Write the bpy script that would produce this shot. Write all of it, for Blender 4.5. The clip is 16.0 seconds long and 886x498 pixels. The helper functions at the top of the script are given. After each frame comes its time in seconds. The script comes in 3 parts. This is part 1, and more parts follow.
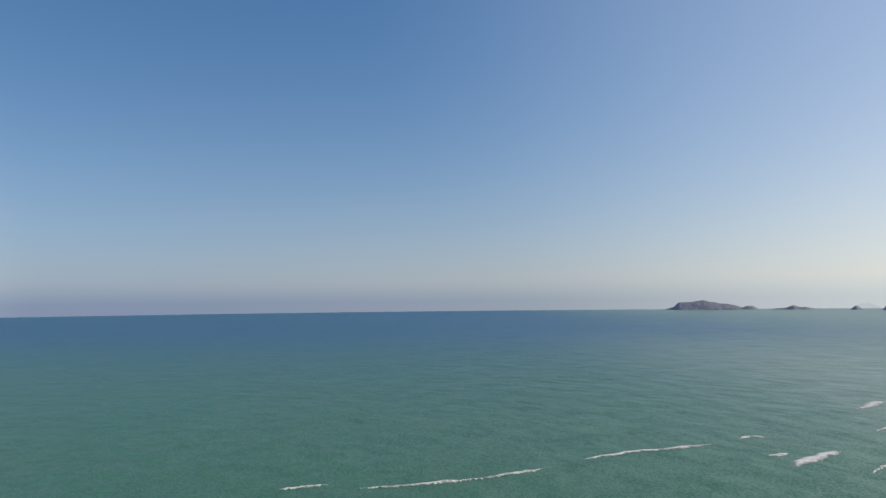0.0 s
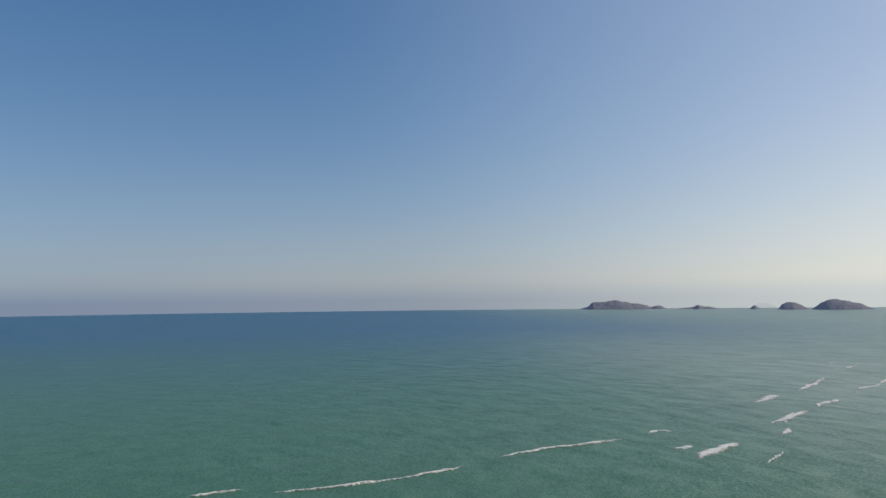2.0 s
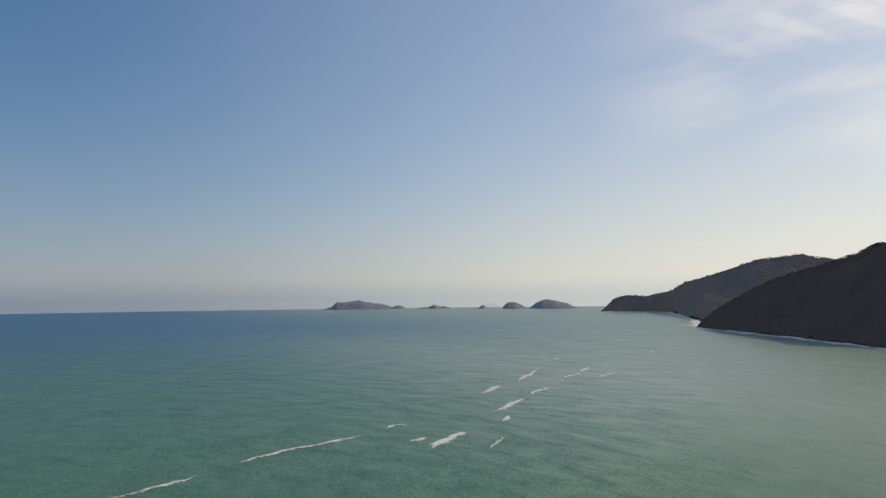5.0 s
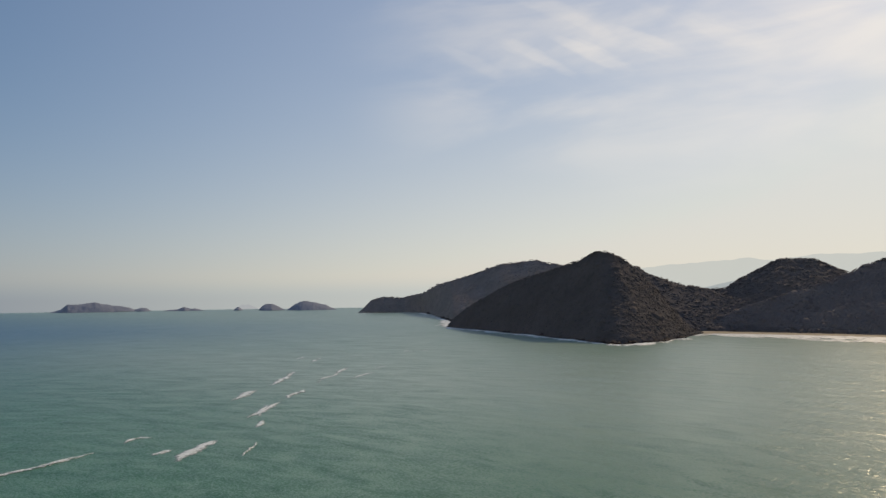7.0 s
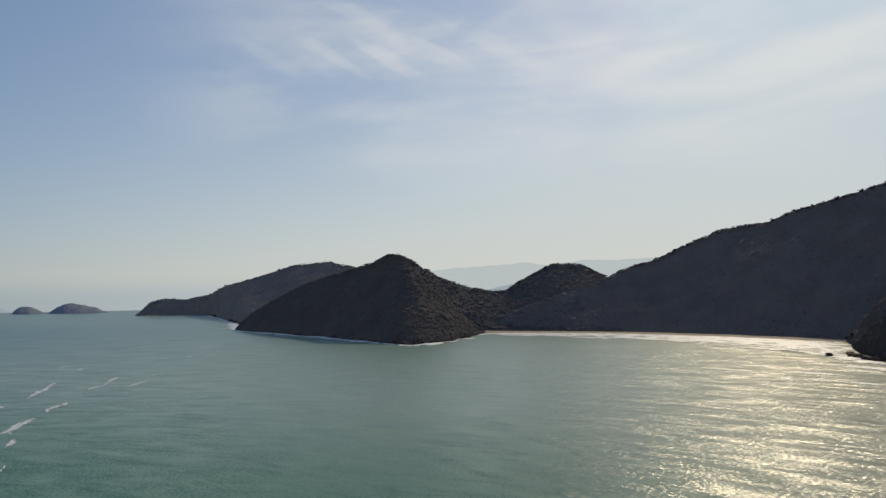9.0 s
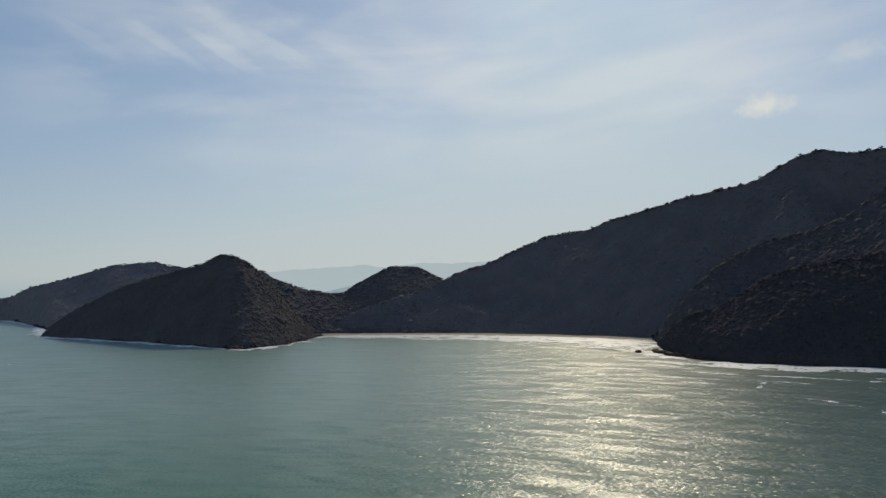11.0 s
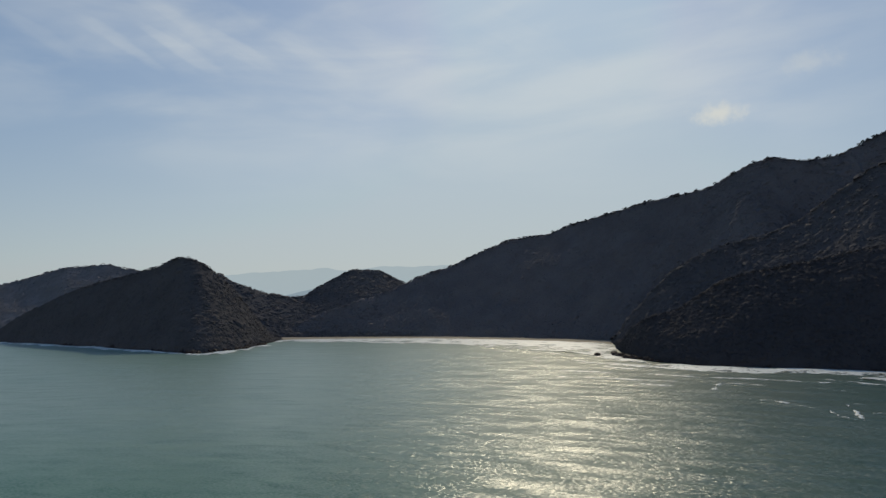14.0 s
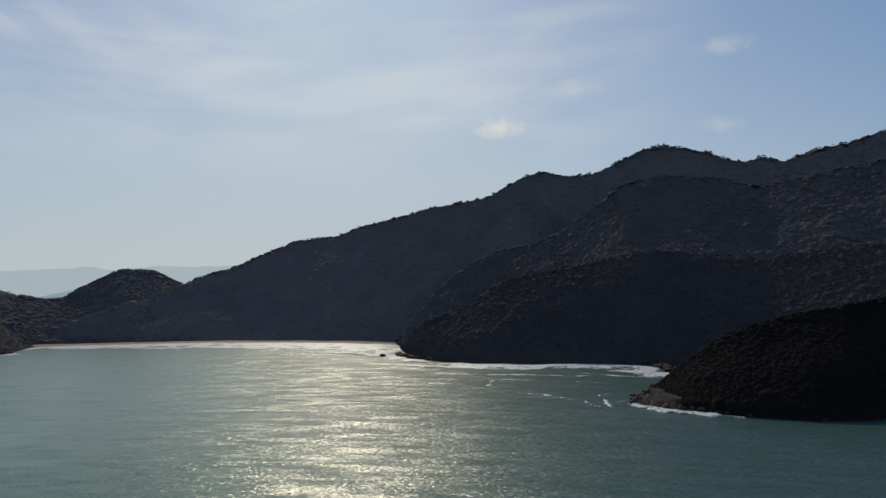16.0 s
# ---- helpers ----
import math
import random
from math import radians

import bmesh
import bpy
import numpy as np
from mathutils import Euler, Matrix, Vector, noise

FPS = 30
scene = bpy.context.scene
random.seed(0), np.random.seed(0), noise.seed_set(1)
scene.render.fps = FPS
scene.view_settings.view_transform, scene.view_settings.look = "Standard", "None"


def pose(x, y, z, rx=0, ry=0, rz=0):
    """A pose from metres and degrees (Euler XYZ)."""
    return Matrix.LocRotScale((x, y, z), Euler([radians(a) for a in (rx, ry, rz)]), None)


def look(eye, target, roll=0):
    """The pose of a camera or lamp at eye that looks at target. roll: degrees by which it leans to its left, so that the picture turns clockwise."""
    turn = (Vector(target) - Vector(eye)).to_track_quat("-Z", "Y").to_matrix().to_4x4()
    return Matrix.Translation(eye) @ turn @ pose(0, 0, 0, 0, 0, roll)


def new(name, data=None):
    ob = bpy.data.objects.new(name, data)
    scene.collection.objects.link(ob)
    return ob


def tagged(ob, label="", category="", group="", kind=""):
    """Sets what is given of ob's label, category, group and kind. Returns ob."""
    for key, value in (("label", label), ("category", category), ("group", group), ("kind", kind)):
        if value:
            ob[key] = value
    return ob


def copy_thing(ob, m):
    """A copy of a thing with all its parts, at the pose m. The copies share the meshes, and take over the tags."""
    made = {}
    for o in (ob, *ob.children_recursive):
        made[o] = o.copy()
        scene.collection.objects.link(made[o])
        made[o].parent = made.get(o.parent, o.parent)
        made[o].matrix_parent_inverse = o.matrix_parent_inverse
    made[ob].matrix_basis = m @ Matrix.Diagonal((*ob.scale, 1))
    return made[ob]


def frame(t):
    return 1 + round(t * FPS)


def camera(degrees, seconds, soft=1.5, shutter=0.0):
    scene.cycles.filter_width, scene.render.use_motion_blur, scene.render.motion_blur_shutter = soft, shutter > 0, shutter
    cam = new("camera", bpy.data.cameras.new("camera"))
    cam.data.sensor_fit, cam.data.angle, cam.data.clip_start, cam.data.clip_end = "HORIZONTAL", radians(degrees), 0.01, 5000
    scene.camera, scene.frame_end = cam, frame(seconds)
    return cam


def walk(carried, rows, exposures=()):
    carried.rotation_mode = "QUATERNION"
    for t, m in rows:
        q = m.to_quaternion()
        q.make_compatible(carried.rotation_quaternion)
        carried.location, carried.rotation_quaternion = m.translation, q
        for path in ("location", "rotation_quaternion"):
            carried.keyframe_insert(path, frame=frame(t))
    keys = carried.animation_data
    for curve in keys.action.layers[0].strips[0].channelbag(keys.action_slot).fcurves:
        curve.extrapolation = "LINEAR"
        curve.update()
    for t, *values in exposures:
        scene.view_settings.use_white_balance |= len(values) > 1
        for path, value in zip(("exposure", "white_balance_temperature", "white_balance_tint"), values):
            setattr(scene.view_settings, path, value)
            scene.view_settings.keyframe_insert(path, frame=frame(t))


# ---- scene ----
# ---------------------------------------------------------------- camera: a hovering drone that turns to its right
EYE = 70.0
cam = camera(65.33, 16.0, soft=1.45)
PATH = [  # seconds, heading (to the right), tilt up
    (0.0, 0.0, 5.14), (0.5, 0.3, 5.2), (1.0, 1.26, 5.2), (1.5, 3.3, 5.17), (2.0, 6.59, 5.06), (2.5, 10.59, 5.01),
    (3.0, 14.56, 4.97), (3.5, 18.37, 4.95), (3.7, 19.75, 4.93), (5.8, 35.0, 4.82), (6.0, 37.53, 4.81), (6.5, 42.85, 4.79),
    (7.0, 47.27, 4.77), (7.5, 51.48, 4.74), (8.0, 55.7, 4.73), (8.5, 59.95, 4.72), (9.0, 64.27, 4.73), (9.5, 68.49, 4.73),
    (10.0, 72.6, 4.75), (10.2, 74.1, 4.76), (12.3, 79.4, 4.84), (12.5, 79.76, 4.86), (13.0, 80.25, 4.92), (13.5, 80.53, 4.97),
    (14.0, 80.79, 5.03), (14.5, 82.18, 5.07), (15.0, 85.56, 5.07), (15.5, 89.63, 5.08), (15.6, 90.72, 5.08), (15.7, 92.05, 5.07),
    (15.8, 93.75, 5.06), (15.9, 95.85, 5.04), (16.0, 98.24, 5.02)]
DIP = math.degrees(EYE / 4950.0)
walk(cam, [(t, pose(0, 0, EYE, 90 + p - DIP, 0.62, -h)) for t, h, p in PATH],
     exposures=((0.0, 0.32, 7000, 12), (1.0, 0.26, 7050, 12), (3.5, 0.17, 7250, 12), (7.0, -0.04, 7450, 12), (9.0, -0.24, 6700, 8), (12.5, -0.46, 6180, 5), (14.5, -0.5, 6130, 5), (16.0, -0.46, 6080, 6)))

# ---------------------------------------------------------------- world, sun
SUN_AZ, SUN_EL = 90.0, 34.0          # degrees to the right of the first heading, and above the horizon


def way(az, el):
    a, e = radians(az), radians(el)
    return Vector((math.sin(a) * math.cos(e), math.cos(a) * math.cos(e), math.sin(e)))


world = bpy.data.worlds.new("sky")
scene.world = world
world.use_nodes = True
wn, wl = world.node_tree.nodes, world.node_tree.links
wn.clear()


def wnode(kind, **kw):
    n = wn.new(kind)
    for k, v in kw.items():
        n.inputs[k].default_value = v
    return n


def wmath(op, a, b=None):
    n = wn.new("ShaderNodeMath")
    n.operation = op
    for i, v in enumerate((a, b)):
        if v is None:
            continue
        if isinstance(v, (int, float)):
            n.inputs[i].default_value = v
        else:
            wl.new(v, n.inputs[i])
    return n.outputs[0]


sky = wn.new("ShaderNodeTexSky")
sky.sky_type = "NISHITA"
sky.sun_disc = False
sky.sun_elevation, sky.sun_rotation = radians(SUN_EL), radians(SUN_AZ)
sky.air_density, sky.dust_density, sky.ozone_density = 1.1, 0.3, 0.9
coord = wn.new("ShaderNodeTexCoord")
sep = wn.new("ShaderNodeSeparateXYZ")
wl.new(coord.outputs["Generated"], sep.inputs[0])
lift = wn.new("ShaderNodeCombineXYZ")    # the thick haze low over the horizon evens the sky out there
wl.new(sep.outputs[0], lift.inputs[0])
wl.new(sep.outputs[1], lift.inputs[1])
wl.new(wmath("ADD", wmath("MAXIMUM", sep.outputs[2], 0.0), 0.09), lift.inputs[2])
level = wn.new("ShaderNodeVectorMath")
level.operation = "NORMALIZE"
wl.new(lift.outputs[0], level.inputs[0])
wl.new(level.outputs[0], sky.inputs["Vector"])


def wramp(fac, a, b):
    n = wn.new("ShaderNodeMapRange")
    n.interpolation_type = "SMOOTHSTEP"
    n.inputs["From Min"].default_value, n.inputs["From Max"].default_value = a, b
    wl.new(fac, n.inputs["Value"])
    return n.outputs["Result"]


# high thin cirrus: combed streaks in one part of the sky, long level veils elsewhere
heading = wmath("ARCTAN2", sep.outputs[0], sep.outputs[1])
height = wmath("ARCSINE", sep.outputs[2])


def sky_noise(along, across, lean, detail, seed):
    c, s = math.cos(radians(lean)), math.sin(radians(lean))
    p = wn.new("ShaderNodeCombineXYZ")
    wl.new(wmath("MULTIPLY", wmath("SUBTRACT", wmath("MULTIPLY", heading, c), wmath("MULTIPLY", height, s)), along), p.inputs[0])
    wl.new(wmath("MULTIPLY", wmath("ADD", wmath("MULTIPLY", heading, s), wmath("MULTIPLY", height, c)), across), p.inputs[1])
    p.inputs[2].default_value = seed
    n = wnode("ShaderNodeTexNoise", Scale=1.0, Detail=detail, Roughness=0.5, Distortion=0.3)
    wl.new(p.outputs[0], n.inputs["Vector"])
    return n.outputs[0]


def sky_patch(az, el, wide, tall):
    a = wmath("DIVIDE", wmath("SUBTRACT", heading, radians(az)), radians(wide))
    e = wmath("DIVIDE", wmath("SUBTRACT", height, radians(el)), radians(tall))
    return wramp(wmath("ADD", wmath("MULTIPLY", a, a), wmath("MULTIPLY", e, e)), 1.0, 0.0)


toward = wn.new("ShaderNodeVectorMath")
toward.operation = "DOT_PRODUCT"
wl.new(coord.outputs["Generated"], toward.inputs[0])
toward.inputs[1].default_value = way(80, 20)
combed = wmath("MULTIPLY", wmath("MULTIPLY", wramp(sky_noise(6.0, 24.0, 28, 4.0, 3.1), 0.42, 0.75), 0.6), sky_patch(66, 20.5, 17, 6))
# single combed streaks, each falling away to the right: heading, elevation, half length, half width, strength
feather = sky_noise(9.0, 60.0, 24, 4.0, 1.3)
for az, el, long, wide, strength in ((50.0, 19.0, 3.4, 0.5, 0.1), (55.6, 19.0, 3.6, 0.6, 0.2), (60.0, 19.3, 3.8, 0.6, 0.24), (64.6, 19.6, 3.2, 0.6, 0.2),
                                     (70.0, 19.7, 4.4, 0.95, 0.16), (76.0, 20.6, 5.0, 1.2, 0.12), (57.0, 22.6, 6.0, 0.8, 0.12), (88.0, 21.0, 6.0, 1.5, 0.1)):
    c, v = math.cos(radians(-25)), math.sin(radians(-25))
    da, de = wmath("SUBTRACT", heading, radians(az)), wmath("SUBTRACT", height, radians(el))
    run = wmath("DIVIDE", wmath("ADD", wmath("MULTIPLY", da, c), wmath("MULTIPLY", de, v)), radians(long))
    off = wmath("DIVIDE", wmath("SUBTRACT", wmath("MULTIPLY", de, c), wmath("MULTIPLY", da, v)), radians(wide))
    off = wmath("ADD", off, wmath("MULTIPLY", wmath("SUBTRACT", feather, 0.5), 2.2))
    fleece = wramp(wmath("ADD", wmath("MULTIPLY", run, run), wmath("MULTIPLY", off, off)), 1.25, 0.0)
    combed = wmath("ADD", combed, wmath("MULTIPLY", fleece, strength * 5))
veils = wmath("MULTIPLY", wramp(sky_noise(3.0, 12.0, -4, 5.0, 4.4), 0.38, 0.72), wramp(toward.outputs["Value"], 0.76, 0.95))
veils = wmath("ADD", wmath("MULTIPLY", veils, wramp(height, 0.1, 0.3)), wmath("MULTIPLY", wramp(toward.outputs["Value"], 0.15, 0.9), 0.43))
cirrus = wmath("ADD", wmath("MULTIPLY", combed, 0.1), wmath("MULTIPLY", veils, 0.34))
# a few small cumulus puffs over the ridge: heading, elevation, size, strength
puff_noise = wnode("ShaderNodeTexNoise", Scale=55.0, Detail=5.0, Roughness=0.6)
wl.new(coord.outputs["Generated"], puff_noise.inputs["Vector"])
puffs = None
for az, el, size, strength in ((103.0, 14.0, 0.030, 0.66), (109.6, 16.9, 0.030, 0.22), (121.0, 19.0, 0.026, 0.25), (120.7, 13.2, 0.024, 0.2)):
    off = wn.new("ShaderNodeVectorMath")
    off.operation = "SUBTRACT"
    wl.new(coord.outputs["Generated"], off.inputs[0])
    off.inputs[1].default_value = way(az, el)
    squash = wn.new("ShaderNodeVectorMath")
    squash.operation = "MULTIPLY"
    wl.new(off.outputs[0], squash.inputs[0])
    squash.inputs[1].default_value = (1, 1, 2.4)
    size_of = wn.new("ShaderNodeVectorMath")
    size_of.operation = "LENGTH"
    wl.new(squash.outputs[0], size_of.inputs[0])
    ragged = wmath("ADD", wmath("DIVIDE", size_of.outputs["Value"], size), wmath("MULTIPLY", wmath("SUBTRACT", puff_noise.outputs[0], 0.5), 2.2))
    one = wmath("MULTIPLY", wramp(ragged, 1.5, 0.0), strength)
    puffs = one if puffs is None else wmath("MAXIMUM", puffs, one)
white = wn.new("ShaderNodeMix")
white.data_type = "RGBA"
wl.new(cirrus, white.inputs["Factor"])
# sea haze: pale over the horizon, warmer and brighter below the sun
sunward = wn.new("ShaderNodeVectorMath")
sunward.operation = "DOT_PRODUCT"
wl.new(coord.outputs["Generated"], sunward.inputs[0])
sunward.inputs[1].default_value = way(SUN_AZ, 0)
haze = wn.new("ShaderNodeMix")
haze.data_type = "RGBA"
wl.new(wramp(sunward.outputs["Value"], 0.05, 1.08), haze.inputs["Factor"])
haze.inputs["A"].default_value = (2.85, 2.95, 3.4, 1)
haze.inputs["B"].default_value = (7.1, 7.0, 6.2, 1)
seaward = wn.new("ShaderNodeMix")     # away from the sun it is thinner and bluer
seaward.data_type = "RGBA"
wl.new(wramp(sunward.outputs["Value"], 0.2, -0.5), seaward.inputs["Factor"])
wl.new(haze.outputs["Result"], seaward.inputs["A"])
seaward.inputs["B"].default_value = (2.05, 2.3, 3.2, 1)
front = wn.new("ShaderNodeMix")       # unseen sky opposite the sun brightened, to fill the shaded slopes with light
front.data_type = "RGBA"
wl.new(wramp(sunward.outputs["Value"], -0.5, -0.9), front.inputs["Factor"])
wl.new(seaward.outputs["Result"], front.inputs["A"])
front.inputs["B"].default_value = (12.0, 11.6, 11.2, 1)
# the haze opposite the sun is also made taller, for more fill light
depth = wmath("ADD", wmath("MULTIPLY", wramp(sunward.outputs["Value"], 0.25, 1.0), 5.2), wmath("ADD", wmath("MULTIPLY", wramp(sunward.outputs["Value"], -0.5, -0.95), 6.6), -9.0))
thick = wmath("POWER", 2.718, wmath("MULTIPLY", wmath("MAXIMUM", sep.outputs[2], 0.0), depth))
hazy = wn.new("ShaderNodeMix")
hazy.data_type = "RGBA"
wl.new(wmath("MULTIPLY", thick, 0.92), hazy.inputs["Factor"])
vivid = wnode("ShaderNodeHueSaturation", Saturation=1.36, Hue=0.504, Value=1.04)
wl.new(sky.outputs[0], vivid.inputs["Color"])
even = wn.new("ShaderNodeMix")        # thin high cloud spreads the glare round the sun
even.data_type, even.blend_type = "RGBA", "DARKEN"
even.inputs["Factor"].default_value = 0.75
wl.new(vivid.outputs[0], even.inputs["A"])
even.inputs["B"].default_value = (5.0, 6.8, 9.0, 1)
wl.new(even.outputs["Result"], hazy.inputs["A"])
mist = wn.new("ShaderNodeMix")        # a dim blue bank of sea mist lies on the horizon itself
mist.data_type, mist.blend_type = "RGBA", "MULTIPLY"
wl.new(wramp(height, radians(2.0), radians(0.1)), mist.inputs["Factor"])
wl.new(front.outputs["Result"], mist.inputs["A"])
mist.inputs["B"].default_value = (0.71, 0.85, 1.0, 1)
wl.new(mist.outputs["Result"], hazy.inputs["B"])
wl.new(hazy.outputs["Result"], white.inputs["A"])
white.inputs["B"].default_value = (10.2, 9.9, 9.3, 1)
back = wnode("ShaderNodeBackground", Strength=0.1)
cloudy = wn.new("ShaderNodeMix")
cloudy.data_type = "RGBA"
wl.new(puffs, cloudy.inputs["Factor"])
wl.new(white.outputs["Result"], cloudy.inputs["A"])
cloudy.inputs["B"].default_value = (10.8, 9.9, 8.4, 1)
wl.new(cloudy.outputs["Result"], back.inputs[0])
wl.new(back.outputs[0], wn.new("ShaderNodeOutputWorld").inputs[0])

lamp = bpy.data.lights.new("sun", "SUN")
lamp.energy, lamp.angle, lamp.color = 1.95, radians(0.5), (1.0, 0.83, 0.58)
sun = new("sun", lamp)
sun.matrix_world = look(way(SUN_AZ, SUN_EL) * 3000, (0, 0, 0))


# ---------------------------------------------------------------- materials
def material(name):
    m = bpy.data.materials.new(name)
    m.use_nodes = True
    n, l = m.node_tree.nodes, m.node_tree.links
    return m, n, l, n["Principled BSDF"]


def noise_node(n, l, vec, scale, detail=4.0, rough=0.55, distort=0.0):
    t = n.new("ShaderNodeTexNoise")
    t.inputs["Scale"].default_value, t.inputs["Detail"].default_value = scale, detail
    t.inputs["Roughness"].default_value, t.inputs["Distortion"].default_value = rough, distort
    l.new(vec, t.inputs["Vector"])
    return t


def ramp_node(n, l, fac, stops):
    r = n.new("ShaderNodeValToRGB")
    while len(r.color_ramp.elements) < len(stops):
        r.color_ramp.elements.new(0.5)
    for e, (p, c) in zip(r.color_ramp.elements, stops):
        e.position, e.color = p, (*c, 1)
    l.new(fac, r.inputs[0])
    return r


def mix_node(n, l, fac, a, b, blend="MIX"):
    m = n.new("ShaderNodeMix")
    m.data_type, m.blend_type = "RGBA", blend
    for key, v in (("Factor", fac), ("A", a), ("B", b)):
        if isinstance(v, (int, float)):
            m.inputs[key].default_value = v
        elif isinstance(v, tuple):
            m.inputs[key].default_value = (*v, 1)
        else:
            l.new(v, m.inputs[key])
    return m.outputs["Result"]


def place(n):
    return n.new("ShaderNodeNewGeometry").outputs["Position"]


def forest_material(name, dark, light, dry, haze_tone=None):
    """Leaves of many crowns. A last tone, if given, paints haze into the leaves towards +y."""
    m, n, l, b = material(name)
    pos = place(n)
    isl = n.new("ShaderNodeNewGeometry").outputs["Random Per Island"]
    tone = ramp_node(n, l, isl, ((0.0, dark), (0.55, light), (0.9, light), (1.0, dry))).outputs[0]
    if haze_tone:
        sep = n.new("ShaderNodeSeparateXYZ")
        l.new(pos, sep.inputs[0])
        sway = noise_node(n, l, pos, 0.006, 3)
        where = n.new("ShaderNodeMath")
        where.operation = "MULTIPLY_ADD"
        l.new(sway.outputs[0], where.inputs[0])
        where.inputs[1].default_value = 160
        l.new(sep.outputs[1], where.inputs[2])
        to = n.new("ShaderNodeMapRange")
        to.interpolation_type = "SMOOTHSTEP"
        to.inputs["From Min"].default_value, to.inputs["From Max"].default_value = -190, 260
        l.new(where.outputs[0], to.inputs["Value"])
        tone = mix_node(n, l, to.outputs[0], tone, haze_tone)
    patch = noise_node(n, l, pos, 0.02, 4)
    leaf = noise_node(n, l, pos, 0.9, 5, 0.7)
    c = mix_node(n, l, 0.5, tone, ramp_node(n, l, patch.outputs[0], ((0.3, (0.75, 0.75, 0.75)), (0.7, (1.15, 1.15, 1.15)))).outputs[0], "MULTIPLY")
    c = mix_node(n, l, 0.6, c, ramp_node(n, l, leaf.outputs[0], ((0.3, (0.8, 0.8, 0.8)), (0.7, (1.15, 1.15, 1.12)))).outputs[0], "MULTIPLY")
    l.new(c, b.inputs["Base Color"])
    b.inputs["Roughness"].default_value, b.inputs["Specular IOR Level"].default_value = 0.9, 0.03
    bump = n.new("ShaderNodeBump")
    bump.inputs["Strength"].default_value, bump.inputs["Distance"].default_value = 0.5, 0.6
    l.new(leaf.outputs[0], bump.inputs["Height"])
    l.new(bump.outputs[0], b.inputs["Normal"])
    return m


# lighter leaf tones on farther hills: haze put into the colour
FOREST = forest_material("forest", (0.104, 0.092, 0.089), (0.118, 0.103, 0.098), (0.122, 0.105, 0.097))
# near-black leaves: the shade on the near point is put into the colour
SHADED_FOREST = forest_material("shaded_forest", (0.015, 0.013, 0.012), (0.02, 0.017, 0.016), (0.024, 0.02, 0.017))
HAZY_BAY_FOREST = forest_material("hazy_bay_forest", (0.132, 0.116, 0.112), (0.15, 0.131, 0.123), (0.155, 0.134, 0.123))
HAZY_RIDGE_FOREST = forest_material("hazy_ridge_forest", (0.152, 0.132, 0.129), (0.168, 0.146, 0.14), (0.172, 0.149, 0.14), (0.19, 0.165, 0.157))
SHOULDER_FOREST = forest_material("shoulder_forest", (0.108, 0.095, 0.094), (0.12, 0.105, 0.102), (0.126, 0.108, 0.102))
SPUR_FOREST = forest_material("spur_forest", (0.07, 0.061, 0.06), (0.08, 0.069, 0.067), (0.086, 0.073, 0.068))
HAZY_FAR_FOREST = forest_material("hazy_far_forest", (0.215, 0.196, 0.193), (0.235, 0.212, 0.206), (0.24, 0.214, 0.205))


def plain_material(name, stops, scale, rough, bump_scale, bump_depth, spec=0.4):
    m, n, l, b = material(name)
    pos = place(n)
    big, fine = noise_node(n, l, pos, scale, 5), noise_node(n, l, pos, bump_scale, 6, 0.65)
    mixed = n.new("ShaderNodeMath")
    mixed.operation = "MULTIPLY_ADD"
    l.new(fine.outputs[0], mixed.inputs[0])
    mixed.inputs[1].default_value = 0.5
    half = n.new("ShaderNodeMath")
    half.operation = "MULTIPLY"
    l.new(big.outputs[0], half.inputs[0])
    half.inputs[1].default_value = 0.5
    l.new(half.outputs[0], mixed.inputs[2])
    l.new(ramp_node(n, l, mixed.outputs[0], stops).outputs[0], b.inputs["Base Color"])
    b.inputs["Roughness"].default_value, b.inputs["Specular IOR Level"].default_value = rough, spec
    bump = n.new("ShaderNodeBump")
    bump.inputs["Distance"].default_value = bump_depth
    l.new(fine.outputs[0], bump.inputs["Height"])
    l.new(bump.outputs[0], b.inputs["Normal"])
    return m


ROCK = plain_material("wet_rock", ((0.3, (0.025, 0.019, 0.017)), (0.52, (0.062, 0.045, 0.037)), (0.74, (0.15, 0.112, 0.085))), 0.15, 0.75, 0.9, 0.5, 0.12)
SAND = plain_material("sand", ((0.3, (0.34, 0.27, 0.18)), (0.7, (0.5, 0.41, 0.29))), 0.03, 0.8, 0.6, 0.05, 0.2)
BARK = plain_material("bark", ((0.3, (0.05, 0.04, 0.03)), (0.7, (0.14, 0.12, 0.1))), 0.8, 0.9, 6.0, 0.03, 0.1)


SWELL_FROM = (-300.0, 176.0)        # the crests bend round this place


def sea_material():
    m, n, l, b = material("sea_water")
    pos = place(n)
    # water colour: sandy green over the shallows, blue over the deep
    sep = n.new("ShaderNodeSeparateXYZ")
    l.new(pos, sep.inputs[0])
    far = n.new("ShaderNodeMapRange")
    far.interpolation_type = "SMOOTHSTEP"
    l.new(sep.outputs[1], far.inputs["Value"])
    far.inputs["From Min"].default_value, far.inputs["From Max"].default_value = 200, 1700
    murk = noise_node(n, l, pos, 0.004, 4, 0.5, 0.8)
    deep = mix_node(n, l, murk.outputs[0], (0.005, 0.115, 0.19), (0.005, 0.1, 0.215))
    shallow = mix_node(n, l, murk.outputs[0], (0.05, 0.2, 0.108), (0.082, 0.205, 0.104))
    haze_sheen = n.new("ShaderNodeMapRange")      # less blue towards +x: reflected haze painted into the water
    haze_sheen.interpolation_type = "SMOOTHSTEP"
    l.new(sep.outputs[0], haze_sheen.inputs["Value"])
